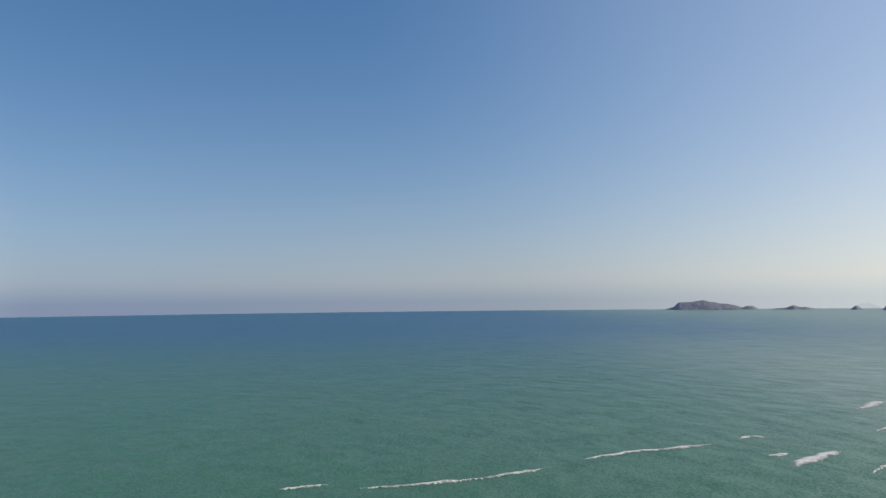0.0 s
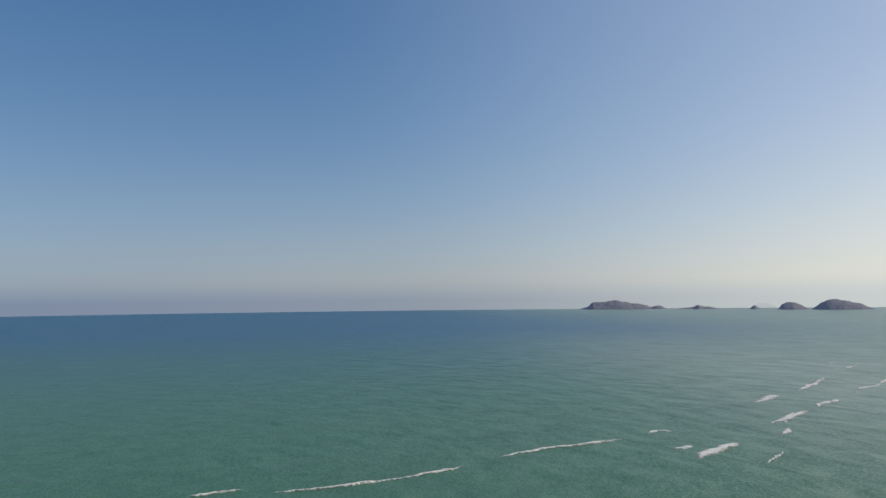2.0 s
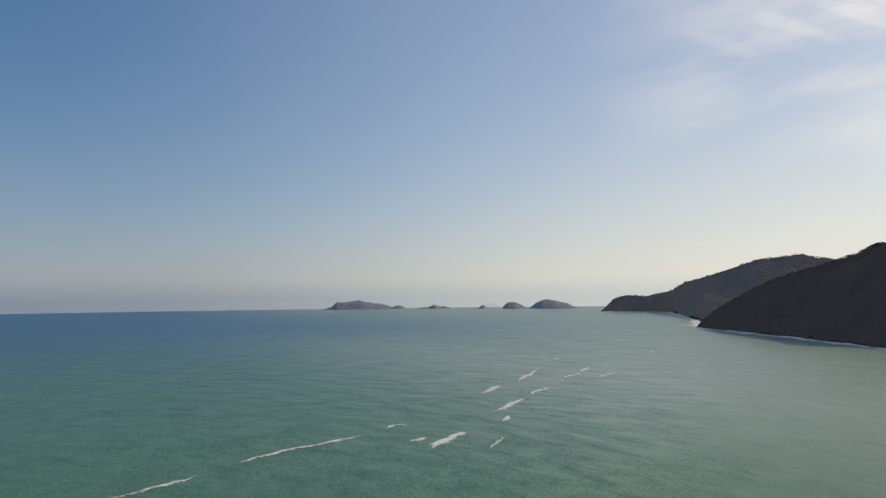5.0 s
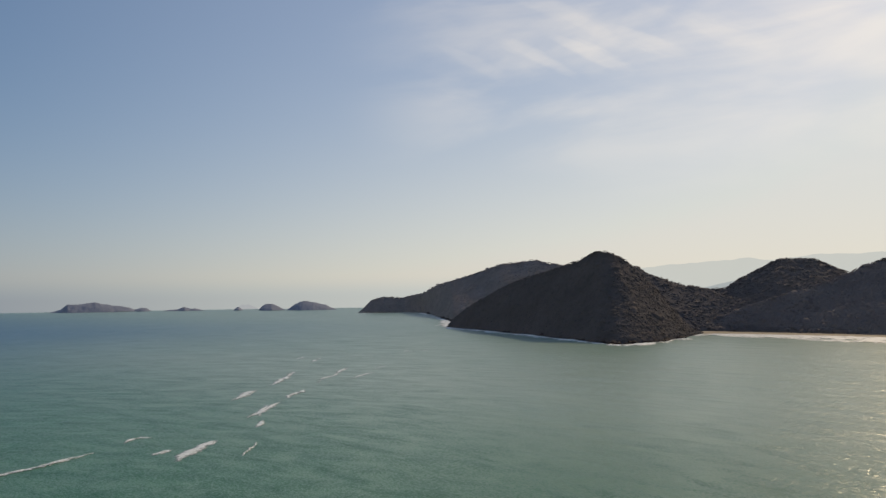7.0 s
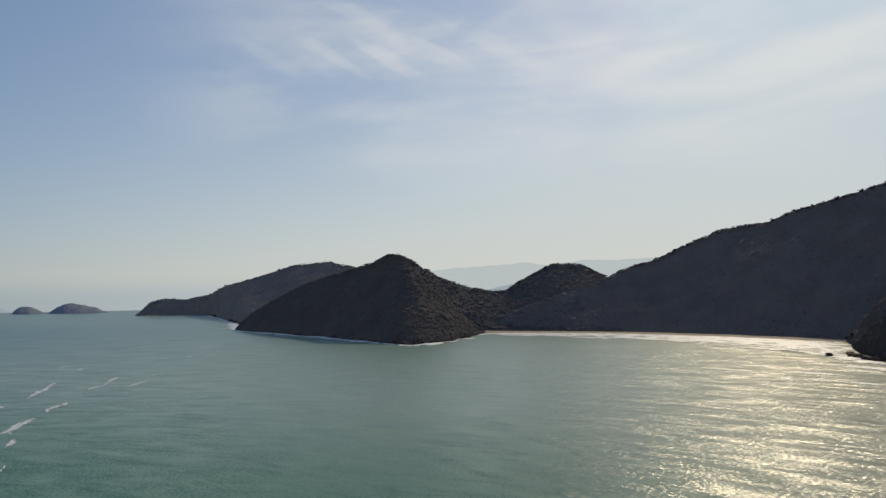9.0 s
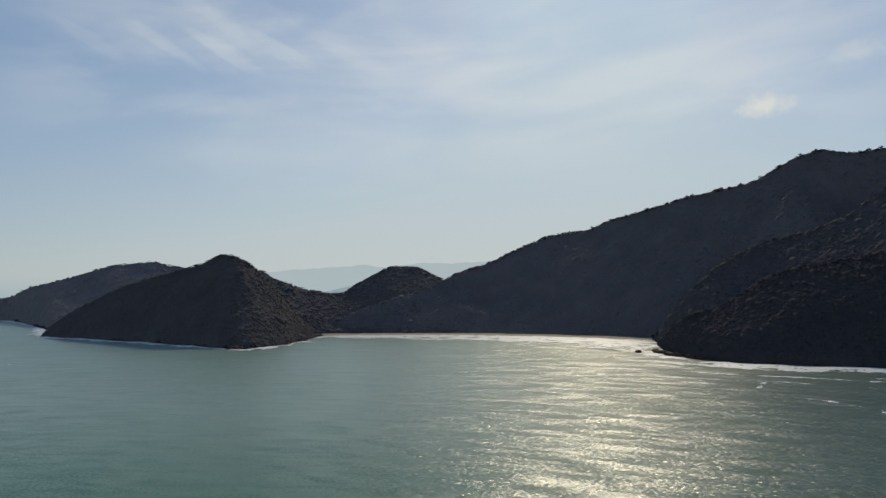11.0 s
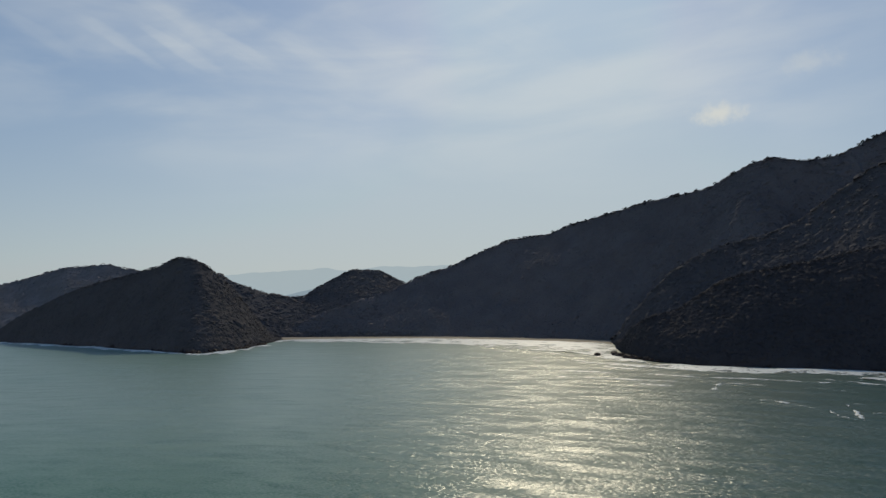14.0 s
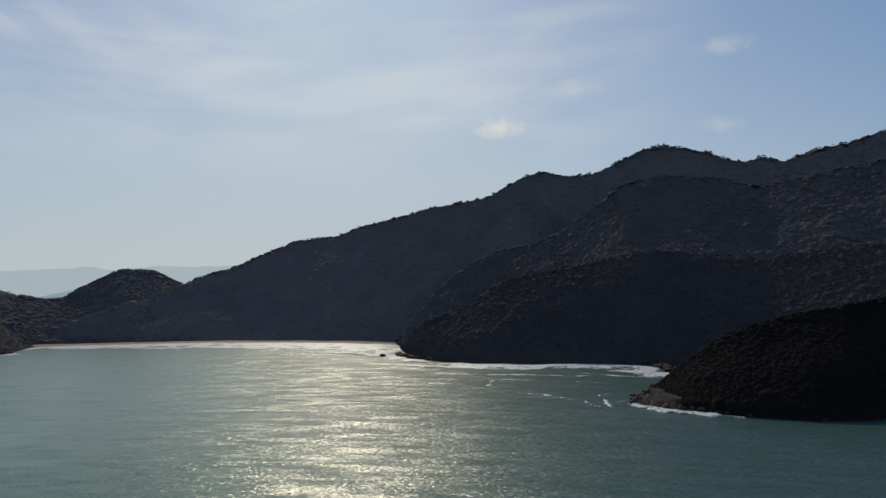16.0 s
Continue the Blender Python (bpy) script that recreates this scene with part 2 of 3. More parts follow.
    for key, v in (("From Min", 250), ("From Max", 1700), ("To Min", 1.0), ("To Max", 0.3)):
        haze_sheen.inputs[key].default_value = v
    deepness = n.new("ShaderNodeMath")
    deepness.operation = "MULTIPLY"
    l.new(far.outputs[0], deepness.inputs[0])
    l.new(haze_sheen.outputs[0], deepness.inputs[1])
    c = mix_node(n, l, deepness.outputs[0], shallow, deep)
    # sandy water in the bay and over the bar, with sunward sheen painted in
    east, north = n.new("ShaderNodeMapRange"), n.new("ShaderNodeMapRange")
    for node, axis, lo, hi in ((east, 0, 110, 440), (north, 1, -180, 200)):
        node.interpolation_type = "SMOOTHSTEP"
        l.new(sep.outputs[axis], node.inputs["Value"])
        node.inputs["From Min"].default_value, node.inputs["From Max"].default_value = lo, hi
    sandy_sheen = n.new("ShaderNodeMath")
    sandy_sheen.operation = "MULTIPLY"
    l.new(east.outputs[0], sandy_sheen.inputs[0])
    l.new(north.outputs[0], sandy_sheen.inputs[1])
    inshore = n.new("ShaderNodeMath")
    inshore.operation = "MULTIPLY"
    near = n.new("ShaderNodeMath")
    near.operation = "SUBTRACT"
    near.inputs[0].default_value = 1.0
    l.new(deepness.outputs[0], near.inputs[1])
    l.new(sandy_sheen.outputs[0], inshore.inputs[0])
    l.new(near.outputs[0], inshore.inputs[1])
    sandy_sheen = inshore
    c = mix_node(n, l, sandy_sheen.outputs[0], c, mix_node(n, l, murk.outputs[0], (0.248, 0.366, 0.288), (0.276, 0.37, 0.286)))
    # darker water off the southern point
    c = mix_node(n, l, north.outputs[0], (0.06, 0.122, 0.1), c)
    # swell: long low ridges coming in, then chop
    bend = n.new("ShaderNodeVectorMath")
    bend.operation = "SUBTRACT"
    l.new(pos, bend.inputs[0])
    bend.inputs[1].default_value = (*SWELL_FROM, 0)
    run = n.new("ShaderNodeVectorMath")
    run.operation = "LENGTH"
    l.new(bend.outputs[0], run.inputs[0])
    parts = n.new("ShaderNodeSeparateXYZ")
    l.new(bend.outputs[0], parts.inputs[0])
    turn = n.new("ShaderNodeMath")
    turn.operation = "ARCTAN2"
    l.new(parts.outputs[0], turn.inputs[0])
    l.new(parts.outputs[1], turn.inputs[1])

    def wave_map(across, along):
        c = n.new("ShaderNodeCombineXYZ")
        for k, (out, scale) in enumerate(((run.outputs["Value"], across), (turn.outputs[0], along * 700))):
            by = n.new("ShaderNodeMath")
            by.operation = "MULTIPLY"
            l.new(out, by.inputs[0])
            by.inputs[1].default_value = scale
            l.new(by.outputs[0], c.inputs[k])
        return c

    swell_map = wave_map(0.095, 0.026)
    swell = noise_node(n, l, swell_map.outputs[0], 1.0, 5, 0.6, 0.4)
    # light and shade of the swell are also painted into the water colour
    c = mix_node(n, l, 0.85, c, ramp_node(n, l, swell.outputs[0], ((0.3, (0.78, 0.8, 0.8)), (0.7, (1.12, 1.12, 1.1)))).outputs[0], "MULTIPLY")
    l.new(c, b.inputs["Base Color"])
    chop_map = wave_map(1.9, 0.5)
    chop = noise_node(n, l, chop_map.outputs[0], 1.0, 4, 0.6)
    tilt = n.new("ShaderNodeVectorMath")
    tilt.operation = "SUBTRACT"
    l.new(chop.outputs["Color"], tilt.inputs[0])
    tilt.inputs[1].default_value = (0.5, 0.5, 0.5)
    tilt2 = n.new("ShaderNodeVectorMath")
    tilt2.operation = "SUBTRACT"
    l.new(swell.outputs["Color"], tilt2.inputs[0])
    tilt2.inputs[1].default_value = (0.5, 0.5, 0.5)
    lean = n.new("ShaderNodeVectorMath")
    lean.operation = "MULTIPLY"
    l.new(tilt.outputs[0], lean.inputs[0])
    lean.inputs[1].default_value = (1.55, 1.25, 0)
    lean2 = n.new("ShaderNodeVectorMath")
    lean2.operation = "MULTIPLY_ADD"
    l.new(tilt2.outputs[0], lean2.inputs[0])
    lean2.inputs[1].default_value = (0.85, 0.3, 0)
    l.new(lean.outputs[0], lean2.inputs[2])
    nor = n.new("ShaderNodeVectorMath")
    nor.operation = "ADD"
    l.new(lean2.outputs[0], nor.inputs[0])
    nor.inputs[1].default_value = (0, 0, 1)
    unit = n.new("ShaderNodeVectorMath")
    unit.operation = "NORMALIZE"
    l.new(nor.outputs[0], unit.inputs[0])
    l.new(unit.outputs[0], b.inputs["Coat Normal"])
    b.inputs["Coat Weight"].default_value, b.inputs["Coat Roughness"].default_value, b.inputs["Coat IOR"].default_value = 1.0, 0.31, 1.33
    b.inputs["Roughness"].default_value, b.inputs["Specular IOR Level"].default_value = 0.6, 0.0
    return m


SEA = sea_material()


def foam_material(name, cut, soft, scale, patchy=0.0):
    m, n, l, b = material(name)
    pos = place(n)
    tex = noise_node(n, l, pos, scale, 6, 0.65, 0.5)
    uv = n.new("ShaderNodeUVMap")
    sep = n.new("ShaderNodeSeparateXYZ")
    l.new(uv.outputs[0], sep.inputs[0])
    gap = n.new("ShaderNodeMath")          # thick in the middle of the strip, ragged at its edges
    gap.operation = "MULTIPLY_ADD"
    l.new(sep.outputs[1], gap.inputs[0])
    gap.inputs[1].default_value = 0.55
    ragged = n.new("ShaderNodeMath")
    ragged.operation = "MULTIPLY_ADD"
    l.new(tex.outputs[0], ragged.inputs[0])
    ragged.inputs[1].default_value = 1.7
    patch = noise_node(n, l, pos, scale * 0.16, 3, 0.5)
    bare = n.new("ShaderNodeMath")
    bare.operation = "MULTIPLY_ADD"
    l.new(patch.outputs[0], bare.inputs[0])
    bare.inputs[1].default_value, bare.inputs[2].default_value = patchy, -0.35 - patchy * 0.5
    l.new(bare.outputs[0], ragged.inputs[2])
    l.new(ragged.outputs[0], gap.inputs[2])
    a = n.new("ShaderNodeMapRange")
    a.inputs["From Min"].default_value, a.inputs["From Max"].default_value = cut, cut + soft
    l.new(gap.outputs[0], a.inputs["Value"])
    l.new(a.outputs[0], b.inputs["Alpha"])
    l.new(ramp_node(n, l, tex.outputs[0], ((0.3, (0.7, 0.72, 0.65)), (0.6, (0.88, 0.9, 0.84)))).outputs[0], b.inputs["Base Color"])
    b.inputs["Roughness"].default_value = 0.5
    return m


FOAM = foam_material("foam", 0.5, 0.4, 0.8, 0.8)
SURF = foam_material("surf_foam", 0.46, 0.26, 0.26, 2.0)
STREAK = foam_material("drift_foam", 0.56, 0.3, 0.35, 0.8)
WASH = foam_material("spent_foam", 0.66, 0.25, 0.2, 1.4)


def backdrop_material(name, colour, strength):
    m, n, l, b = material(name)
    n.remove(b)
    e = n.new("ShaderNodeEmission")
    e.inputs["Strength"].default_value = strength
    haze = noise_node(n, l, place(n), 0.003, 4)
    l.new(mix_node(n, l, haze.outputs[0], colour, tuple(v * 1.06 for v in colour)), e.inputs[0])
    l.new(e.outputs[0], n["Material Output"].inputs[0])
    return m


# the far haze is put into the glow of these strips
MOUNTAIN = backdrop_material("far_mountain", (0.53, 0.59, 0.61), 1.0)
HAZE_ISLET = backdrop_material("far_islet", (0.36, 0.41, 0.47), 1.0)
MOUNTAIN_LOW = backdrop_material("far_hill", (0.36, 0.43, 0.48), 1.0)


# ---------------------------------------------------------------- mesh helpers
def mesh_of(name, verts, faces, mat, smooth=True, uv=None):
    """verts: n x 3; faces: n x 3 or n x 4 (numpy)."""
    verts, faces = np.asarray(verts, np.float32), np.asarray(faces, np.int32)
    me = bpy.data.meshes.new(name)
    k = faces.shape[1]
    me.vertices.add(len(verts))
    me.vertices.foreach_set("co", verts.ravel())
    me.loops.add(faces.size)
    me.loops.foreach_set("vertex_index", faces.ravel())
    me.polygons.add(len(faces))
    me.polygons.foreach_set("loop_start", np.arange(len(faces), dtype=np.int32) * k)
    if uv is not None:
        layer = me.uv_layers.new(name="UVMap")
        layer.data.foreach_set("uv", np.asarray(uv, np.float32)[faces.ravel()].ravel())
    me.update(calc_edges=True)
    me.validate()
    me.polygons.foreach_set("use_smooth", np.full(len(faces), smooth))
    me.materials.append(mat)
    return me


def part(name, me, parent=None, label=""):
    ob = new(name, me)
    if parent is not None:
        ob.parent = parent
    return tagged(ob, label)


def grid_faces(nu, nv):
    i, j = np.meshgrid(np.arange(nu - 1), np.arange(nv - 1), indexing="ij")
    a = (i * nv + j).ravel()
    return np.stack([a, a + nv, a + nv + 1, a + 1], 1)


def lattice(x, y, seed):
    """Smooth value noise, about -1 to 1."""
    xi, yi = np.floor(x).astype(np.int64), np.floor(y).astype(np.int64)
    u, v = x - xi, y - yi
    u, v = u * u * (3 - 2 * u), v * v * (3 - 2 * v)

    def h(a, b):
        k = (a * 374761393 + b * 668265263 + seed * 1442695) & 0x7FFFFFFF
        k = ((k ^ (k >> 13)) * 1274126177) & 0x7FFFFFFF
        return (k ^ (k >> 16)) % 65536 / 32768.0 - 1

    return (h(xi, yi) * (1 - u) + h(xi + 1, yi) * u) * (1 - v) + (h(xi, yi + 1) * (1 - u) + h(xi + 1, yi + 1) * u) * v


def fbm(x, y, size, octaves, seed):
    out, amp = np.zeros_like(x), 1.0
    for o in range(octaves):
        out, amp = out + amp * lattice(x / size * 2 ** o, y / size * 2 ** o, seed + o), amp * 0.5
    return out


def polar(az, d):
    return d * np.sin(np.radians(az)), d * np.cos(np.radians(az))


# ---------------------------------------------------------------- sea
def swell_height(x, y):
    """Low swell running in to the bay, which dies away with distance."""
    u, v = np.hypot(x - SWELL_FROM[0], y - SWELL_FROM[1]), 700 * np.arctan2(x - SWELL_FROM[0], y - SWELL_FROM[1])
    h = 0.3 * lattice(u / 13, v / 48, 71) + 0.22 * lattice(u / 6.5 + 7.3, v / 24, 72) + 0.12 * lattice(u / 4.1, v / 15, 73)
    r = np.hypot(x, y)
    return h * np.clip((1500 - r) / 900, 0, 1) * np.clip((r - 150) / 50, 0, 1)


ring = np.concatenate([[0, 90, 150], np.geomspace(180, 1500, 190), np.geomspace(1550, 4950, 24)])
around = np.radians(np.concatenate([np.linspace(-45, 145, 640), np.linspace(145, 315, 60)[1:]]))
R, A = np.meshgrid(ring, around, indexing="ij")
X, Y = R * np.sin(A), R * np.cos(A)
sea = new("water", mesh_of("water", np.stack([X, Y, swell_height(X, Y)], -1).reshape(-1, 3), grid_faces(len(ring), len(around))[:, ::-1], SEA))
tagged(sea, "green-blue open sea with low swell and sun glitter", "sea", kind="structure")

# ---------------------------------------------------------------- wooded hills
rng = np.random.default_rng(7)


def crown_shape(seed, n=6):
    """One low rounded tree crown of uneven outline, 1 across, open below."""
    r = random.Random(seed)
    v = [(r.uniform(-0.06, 0.06), r.uniform(-0.06, 0.06), 0.17 + r.uniform(-0.03, 0.05))]
    for q, z in ((0.3, 0.1), (0.5, -0.1)):
        for i in range(n):
            a = (i + r.uniform(-0.25, 0.25) + q) * 2 * math.pi / n
            w = q * r.uniform(0.6, 1.3)
            v.append((w * math.cos(a), w * math.sin(a), z + r.uniform(-0.09, 0.09)))
    f = [(0, 1 + i, 1 + (i + 1) % n) for i in range(n)]
    for i in range(n):
        p, q, t, u = 1 + i, 1 + (i + 1) % n, 1 + n + i, 1 + n + (i + 1) % n
        f += [(p, t, u), (p, u, q)]
    return np.array(v), np.array(f)


CROWNS = [crown_shape(s) for s in range(10)]


def canopy_mesh(name, pts, size, mat, seed, normals=None, lift=0.5):
    """A closed roof of tree crowns over the given places, each set square to the slope that it grows on."""
    r = np.random.default_rng(seed)
    if normals is None:
        normals = np.tile([0.0, 0.0, 1.0], (len(pts), 1))
    vs, fs, base = [], [], 0
    kind = r.integers(0, len(CROWNS), len(pts))
    for k, (cv, cf) in enumerate(CROWNS):
        p, w = pts[kind == k], normals[kind == k]
        if not len(p):
            continue
        s = size * np.exp(r.normal(-0.05, 0.38, len(p)))
        a = r.uniform(0, 2 * math.pi, len(p))
        side = np.stack([np.cos(a), np.sin(a), np.zeros(len(p))], -1)
        u = side - w * (side * w).sum(1, keepdims=True)
        u /= np.linalg.norm(u, axis=1, keepdims=True)
        o = np.cross(w, u)
        tall = s * r.uniform(0.75, 1.35, len(p)) * lift
        v = (p[:, None, :] + cv[None, :, 0:1] * (u * s[:, None])[:, None, :] + cv[None, :, 1:2] * (o * s[:, None])[:, None, :]
             + cv[None, :, 2:3] * (w * tall[:, None])[:, None, :])
        vs.append(v.reshape(-1, 3))
        fs.append((cf[None] + base + (np.arange(len(p)) * len(cv))[:, None, None]).reshape(-1, 3))
        base += len(p) * len(cv)
    return mesh_of(name, np.concatenate(vs), np.concatenate(fs), mat)


HILLS = {}


def hill(name, label, rows, crown, gap, mat, seed, gully=0.12, rise=0.8, back=500, cliff=3.0, reach=1.1, steep=1.0, round_off=3, swell=1):
    """A hill seen across the water. rows: heading, distance of the foot, distance of the crest, height of the crest."""
    t = np.array(rows, float)
    close = t[:, 1] + (t[:, 2] - t[:, 1]) * steep       # the same skyline on a steeper slope
    t[:, 3] = np.maximum(EYE + (t[:, 3] - EYE) * close / t[:, 2], 0.4)
    t[:, 2] = close
    step = 0.12
    az = np.arange(t[0, 0], t[-1, 0] + step / 2, step)
    foot, crest, top = (np.interp(az, t[:, 0], t[:, i]) for i in (1, 2, 3))
    soft = np.exp(-np.linspace(-2, 2, 7) ** 2)
    soft /= soft.sum()
    blur = lambda v, k: np.convolve(np.pad(v, len(k) // 2, mode="edge"), k, "valid")
    wide = np.exp(-np.linspace(-2, 2, round_off * 2 + 1) ** 2)
    wide /= wide.sum()
    rake = blur((top - EYE) / crest, soft)
    foot, crest = blur(foot, wide), blur(crest, wide)
    top = np.maximum(EYE + rake * crest - 0.25 * crown, 0.5)
    s = np.concatenate([np.linspace(0, 0.985, 47), [0.997, 1.0, 1.004], 1 + np.linspace(0, 1, 14)[1:]])
    S, AZ = np.meshgrid(s, az, indexing="ij")

    even = np.exp(-np.linspace(-2, 2, 2 * swell + 1) ** 2)
    even = blur(top, even / even.sum())       # peaks and saddles fade out down the slope

    def ground(S, AZ):
        f, c, z1, z0 = (np.interp(AZ, az, v) for v in (foot, crest, top, even))
        d = np.where(S <= 1, f + (c - f) * S, c + (S - 1) * back * np.clip(z1 / 25, 0.02, 1))
        front = np.clip(S, 0, 1) ** rise * (z0 + (z1 - z0) * np.clip(S, 0, 1) ** 5)
        z = np.where(S <= 1, front, z1 * np.cos(np.clip(S - 1, 0, 1) * 1.75))
        x, y = polar(AZ, d)
        cut = np.clip(S, 0, 1) * np.clip(1 - S, 0, 1) * 4
        rib = 0.5 - np.abs(lattice(AZ * crest.mean() * 0.0175 / 90 + 0.4 * S, S * 1.5, seed + 3))      # spurs and ravines running down
        z = z + cut * z1 * gully * (0.7 * fbm(x, y, 140, 4, seed) + 0.7 * rib) + np.minimum(z1 * 0.1, cliff) * np.clip(S * 25, 0, 1) - 0.6 * (S < 0.005)
        return x, y, z

    X, Y, Z = ground(S, AZ)
    thing = new(name, None)
    tagged(thing, label, "wooded hill")
    part("slope", mesh_of("slope", np.stack([X, Y, Z], -1).reshape(-1, 3), grid_faces(len(s), len(az))[:, ::-1], mat), thing)
    # crowns, spread evenly over the ground
    r = np.random.default_rng(seed)
    span = radians(az[-1] - az[0])
    count = int(span * (crest.mean() * 0.5 + foot.mean() * 0.5) * ((crest - foot).mean() * 1.2) / gap ** 2)
    a = r.uniform(az[0], az[-1], count)
    q = r.uniform(0.012, reach, count)
    x, y, z = ground(q, a)
    ok = z > 1.5
    d1 = np.stack(ground(q + 0.02, a), -1) - np.stack(ground(q - 0.01, a), -1)
    d2 = np.stack(ground(q, a + 0.15), -1) - np.stack(ground(q, a - 0.15), -1)
    face = np.cross(d2, d1)
    face /= np.linalg.norm(face, axis=1, keepdims=True)
    face *= np.sign(face[:, 2:3])
    face = face * 0.85 + np.array([0, 0, 0.15])
    face /= np.linalg.norm(face, axis=1, keepdims=True)
    uneven = 0.1 * crown * (1 + 0.8 * np.clip((q - 0.9) / 0.08, 0, 1))        # single crowns stand out along the crest
    pts = (np.stack([x, y, z], -1) + np.array([0, 0, 1.0]) * (uneven * r.normal(0.6, 0.9, count))[:, None])[ok]
    canopy = part("canopy", canopy_mesh("canopy", pts, crown, mat, seed, face[ok]), thing, "dense dark green forest canopy")
    canopy["kind"] = "stuff"
    HILLS[name] = (az, ground, crown)
    return thing


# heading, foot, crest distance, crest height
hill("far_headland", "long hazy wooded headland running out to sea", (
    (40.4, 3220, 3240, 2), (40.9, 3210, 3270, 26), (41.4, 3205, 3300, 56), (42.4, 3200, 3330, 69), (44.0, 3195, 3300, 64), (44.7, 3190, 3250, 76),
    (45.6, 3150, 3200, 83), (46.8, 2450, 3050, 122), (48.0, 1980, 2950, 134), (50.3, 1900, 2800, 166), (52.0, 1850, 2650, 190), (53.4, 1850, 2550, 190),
    (54.9, 1850, 2450, 195), (55.9, 1850, 2400, 179), (57.1, 1850, 2350, 168), (60.0, 1850, 2300, 150), (64.0, 1850, 2250, 90)), 11, 6.0, HAZY_FAR_FOREST, 11, back=700, rise=0.95, steep=0.6, gully=0.09)
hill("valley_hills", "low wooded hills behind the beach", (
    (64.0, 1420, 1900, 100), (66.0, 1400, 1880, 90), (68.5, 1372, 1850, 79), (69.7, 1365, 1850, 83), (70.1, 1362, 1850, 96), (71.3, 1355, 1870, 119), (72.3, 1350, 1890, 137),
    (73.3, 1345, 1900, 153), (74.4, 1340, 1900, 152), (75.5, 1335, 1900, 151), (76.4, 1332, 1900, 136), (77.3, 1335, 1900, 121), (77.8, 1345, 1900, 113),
    (78.8, 1400, 1880, 70), (80.0, 1440, 1860, 20)), 8.0, 4.6, HAZY_BAY_FOREST, 12, gully=0.06, rise=1.0, back=500, steep=0.4)
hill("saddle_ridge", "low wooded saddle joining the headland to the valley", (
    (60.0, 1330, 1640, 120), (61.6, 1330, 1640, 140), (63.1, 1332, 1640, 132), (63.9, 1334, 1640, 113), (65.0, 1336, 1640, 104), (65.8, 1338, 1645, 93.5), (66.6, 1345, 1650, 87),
    (67.0, 1350, 1650, 86), (68.2, 1352, 1640, 78), (69.5, 1350, 1600, 64), (71.0, 1345, 1560, 50), (74.0, 1335, 1520, 44), (77.0, 1322, 1480, 46), (79.0, 1316, 1450, 30), (81.0, 1320, 1420, 10)), 8, 4.6, HAZY_BAY_FOREST, 15, gully=0.07, rise=1.0, steep=0.6, round_off=12)
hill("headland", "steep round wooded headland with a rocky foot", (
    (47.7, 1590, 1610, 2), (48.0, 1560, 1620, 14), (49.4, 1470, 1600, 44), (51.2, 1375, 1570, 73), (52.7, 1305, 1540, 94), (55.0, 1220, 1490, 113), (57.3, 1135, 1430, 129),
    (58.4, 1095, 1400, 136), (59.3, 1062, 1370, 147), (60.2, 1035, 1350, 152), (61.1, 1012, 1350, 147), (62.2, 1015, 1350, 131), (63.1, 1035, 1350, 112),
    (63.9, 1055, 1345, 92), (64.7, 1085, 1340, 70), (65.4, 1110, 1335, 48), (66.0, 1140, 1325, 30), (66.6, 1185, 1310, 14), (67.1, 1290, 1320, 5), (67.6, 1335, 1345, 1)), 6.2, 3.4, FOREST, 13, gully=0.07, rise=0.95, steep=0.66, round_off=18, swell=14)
RIDGE_BAY = (
    (67.4, 1385, 1400, 6), (69.0, 1365, 1410, 24), (71.0, 1355, 1430, 44), (73.0, 1345, 1460, 62), (75.0, 1335, 1500, 77), (76.5, 1328, 1540, 92), (77.9, 1325, 1575, 109), (79.6, 1310, 1604, 130), (80.5, 1305, 1615, 138), (81.9, 1295, 1630, 151), (83.3, 1280, 1660, 173), (85.2, 1260, 1687, 198), (86.6, 1245, 1707, 216),
    (89.6, 1215, 1694, 225), (91.2, 1195, 1670, 243), (94.4, 1150, 1620, 261), (97.0, 1110, 1570, 275), (99.6, 1085, 1520, 282), (101.9, 1060, 1480, 285), (103.4, 1040, 1450, 302),
    (105.2, 1015, 1430, 322))
RIDGE_POINT = (
    (106.7, 985, 1500, 343), (108.7, 1023, 1500, 330), (110.9, 1065, 1500, 334), (113.0, 1080, 1500, 359), (114.4, 1080, 1500, 376), (116.1, 1080, 1500, 386), (117.4, 1080, 1500, 379), (119.5, 1080, 1500, 364), (121.1, 1080, 1500, 345),
    (122.3, 1080, 1500, 337), (123.3, 1080, 1500, 345), (125.0, 1080, 1500, 332), (126.9, 1080, 1500, 350), (129.1, 1080, 1500, 356), (131.5, 1080, 1500, 374), (136.0, 1080, 1500, 394), (142.0, 1080, 1500, 350), (150.0, 1080, 1500, 232))
hill("coastal_ridge", "high forested ridge standing behind the bay", RIDGE_BAY + RIDGE_POINT, 7.5, 4.0, HAZY_RIDGE_FOREST, 14, gully=0.09, rise=1.0, steep=0.66, round_off=45, swell=45)
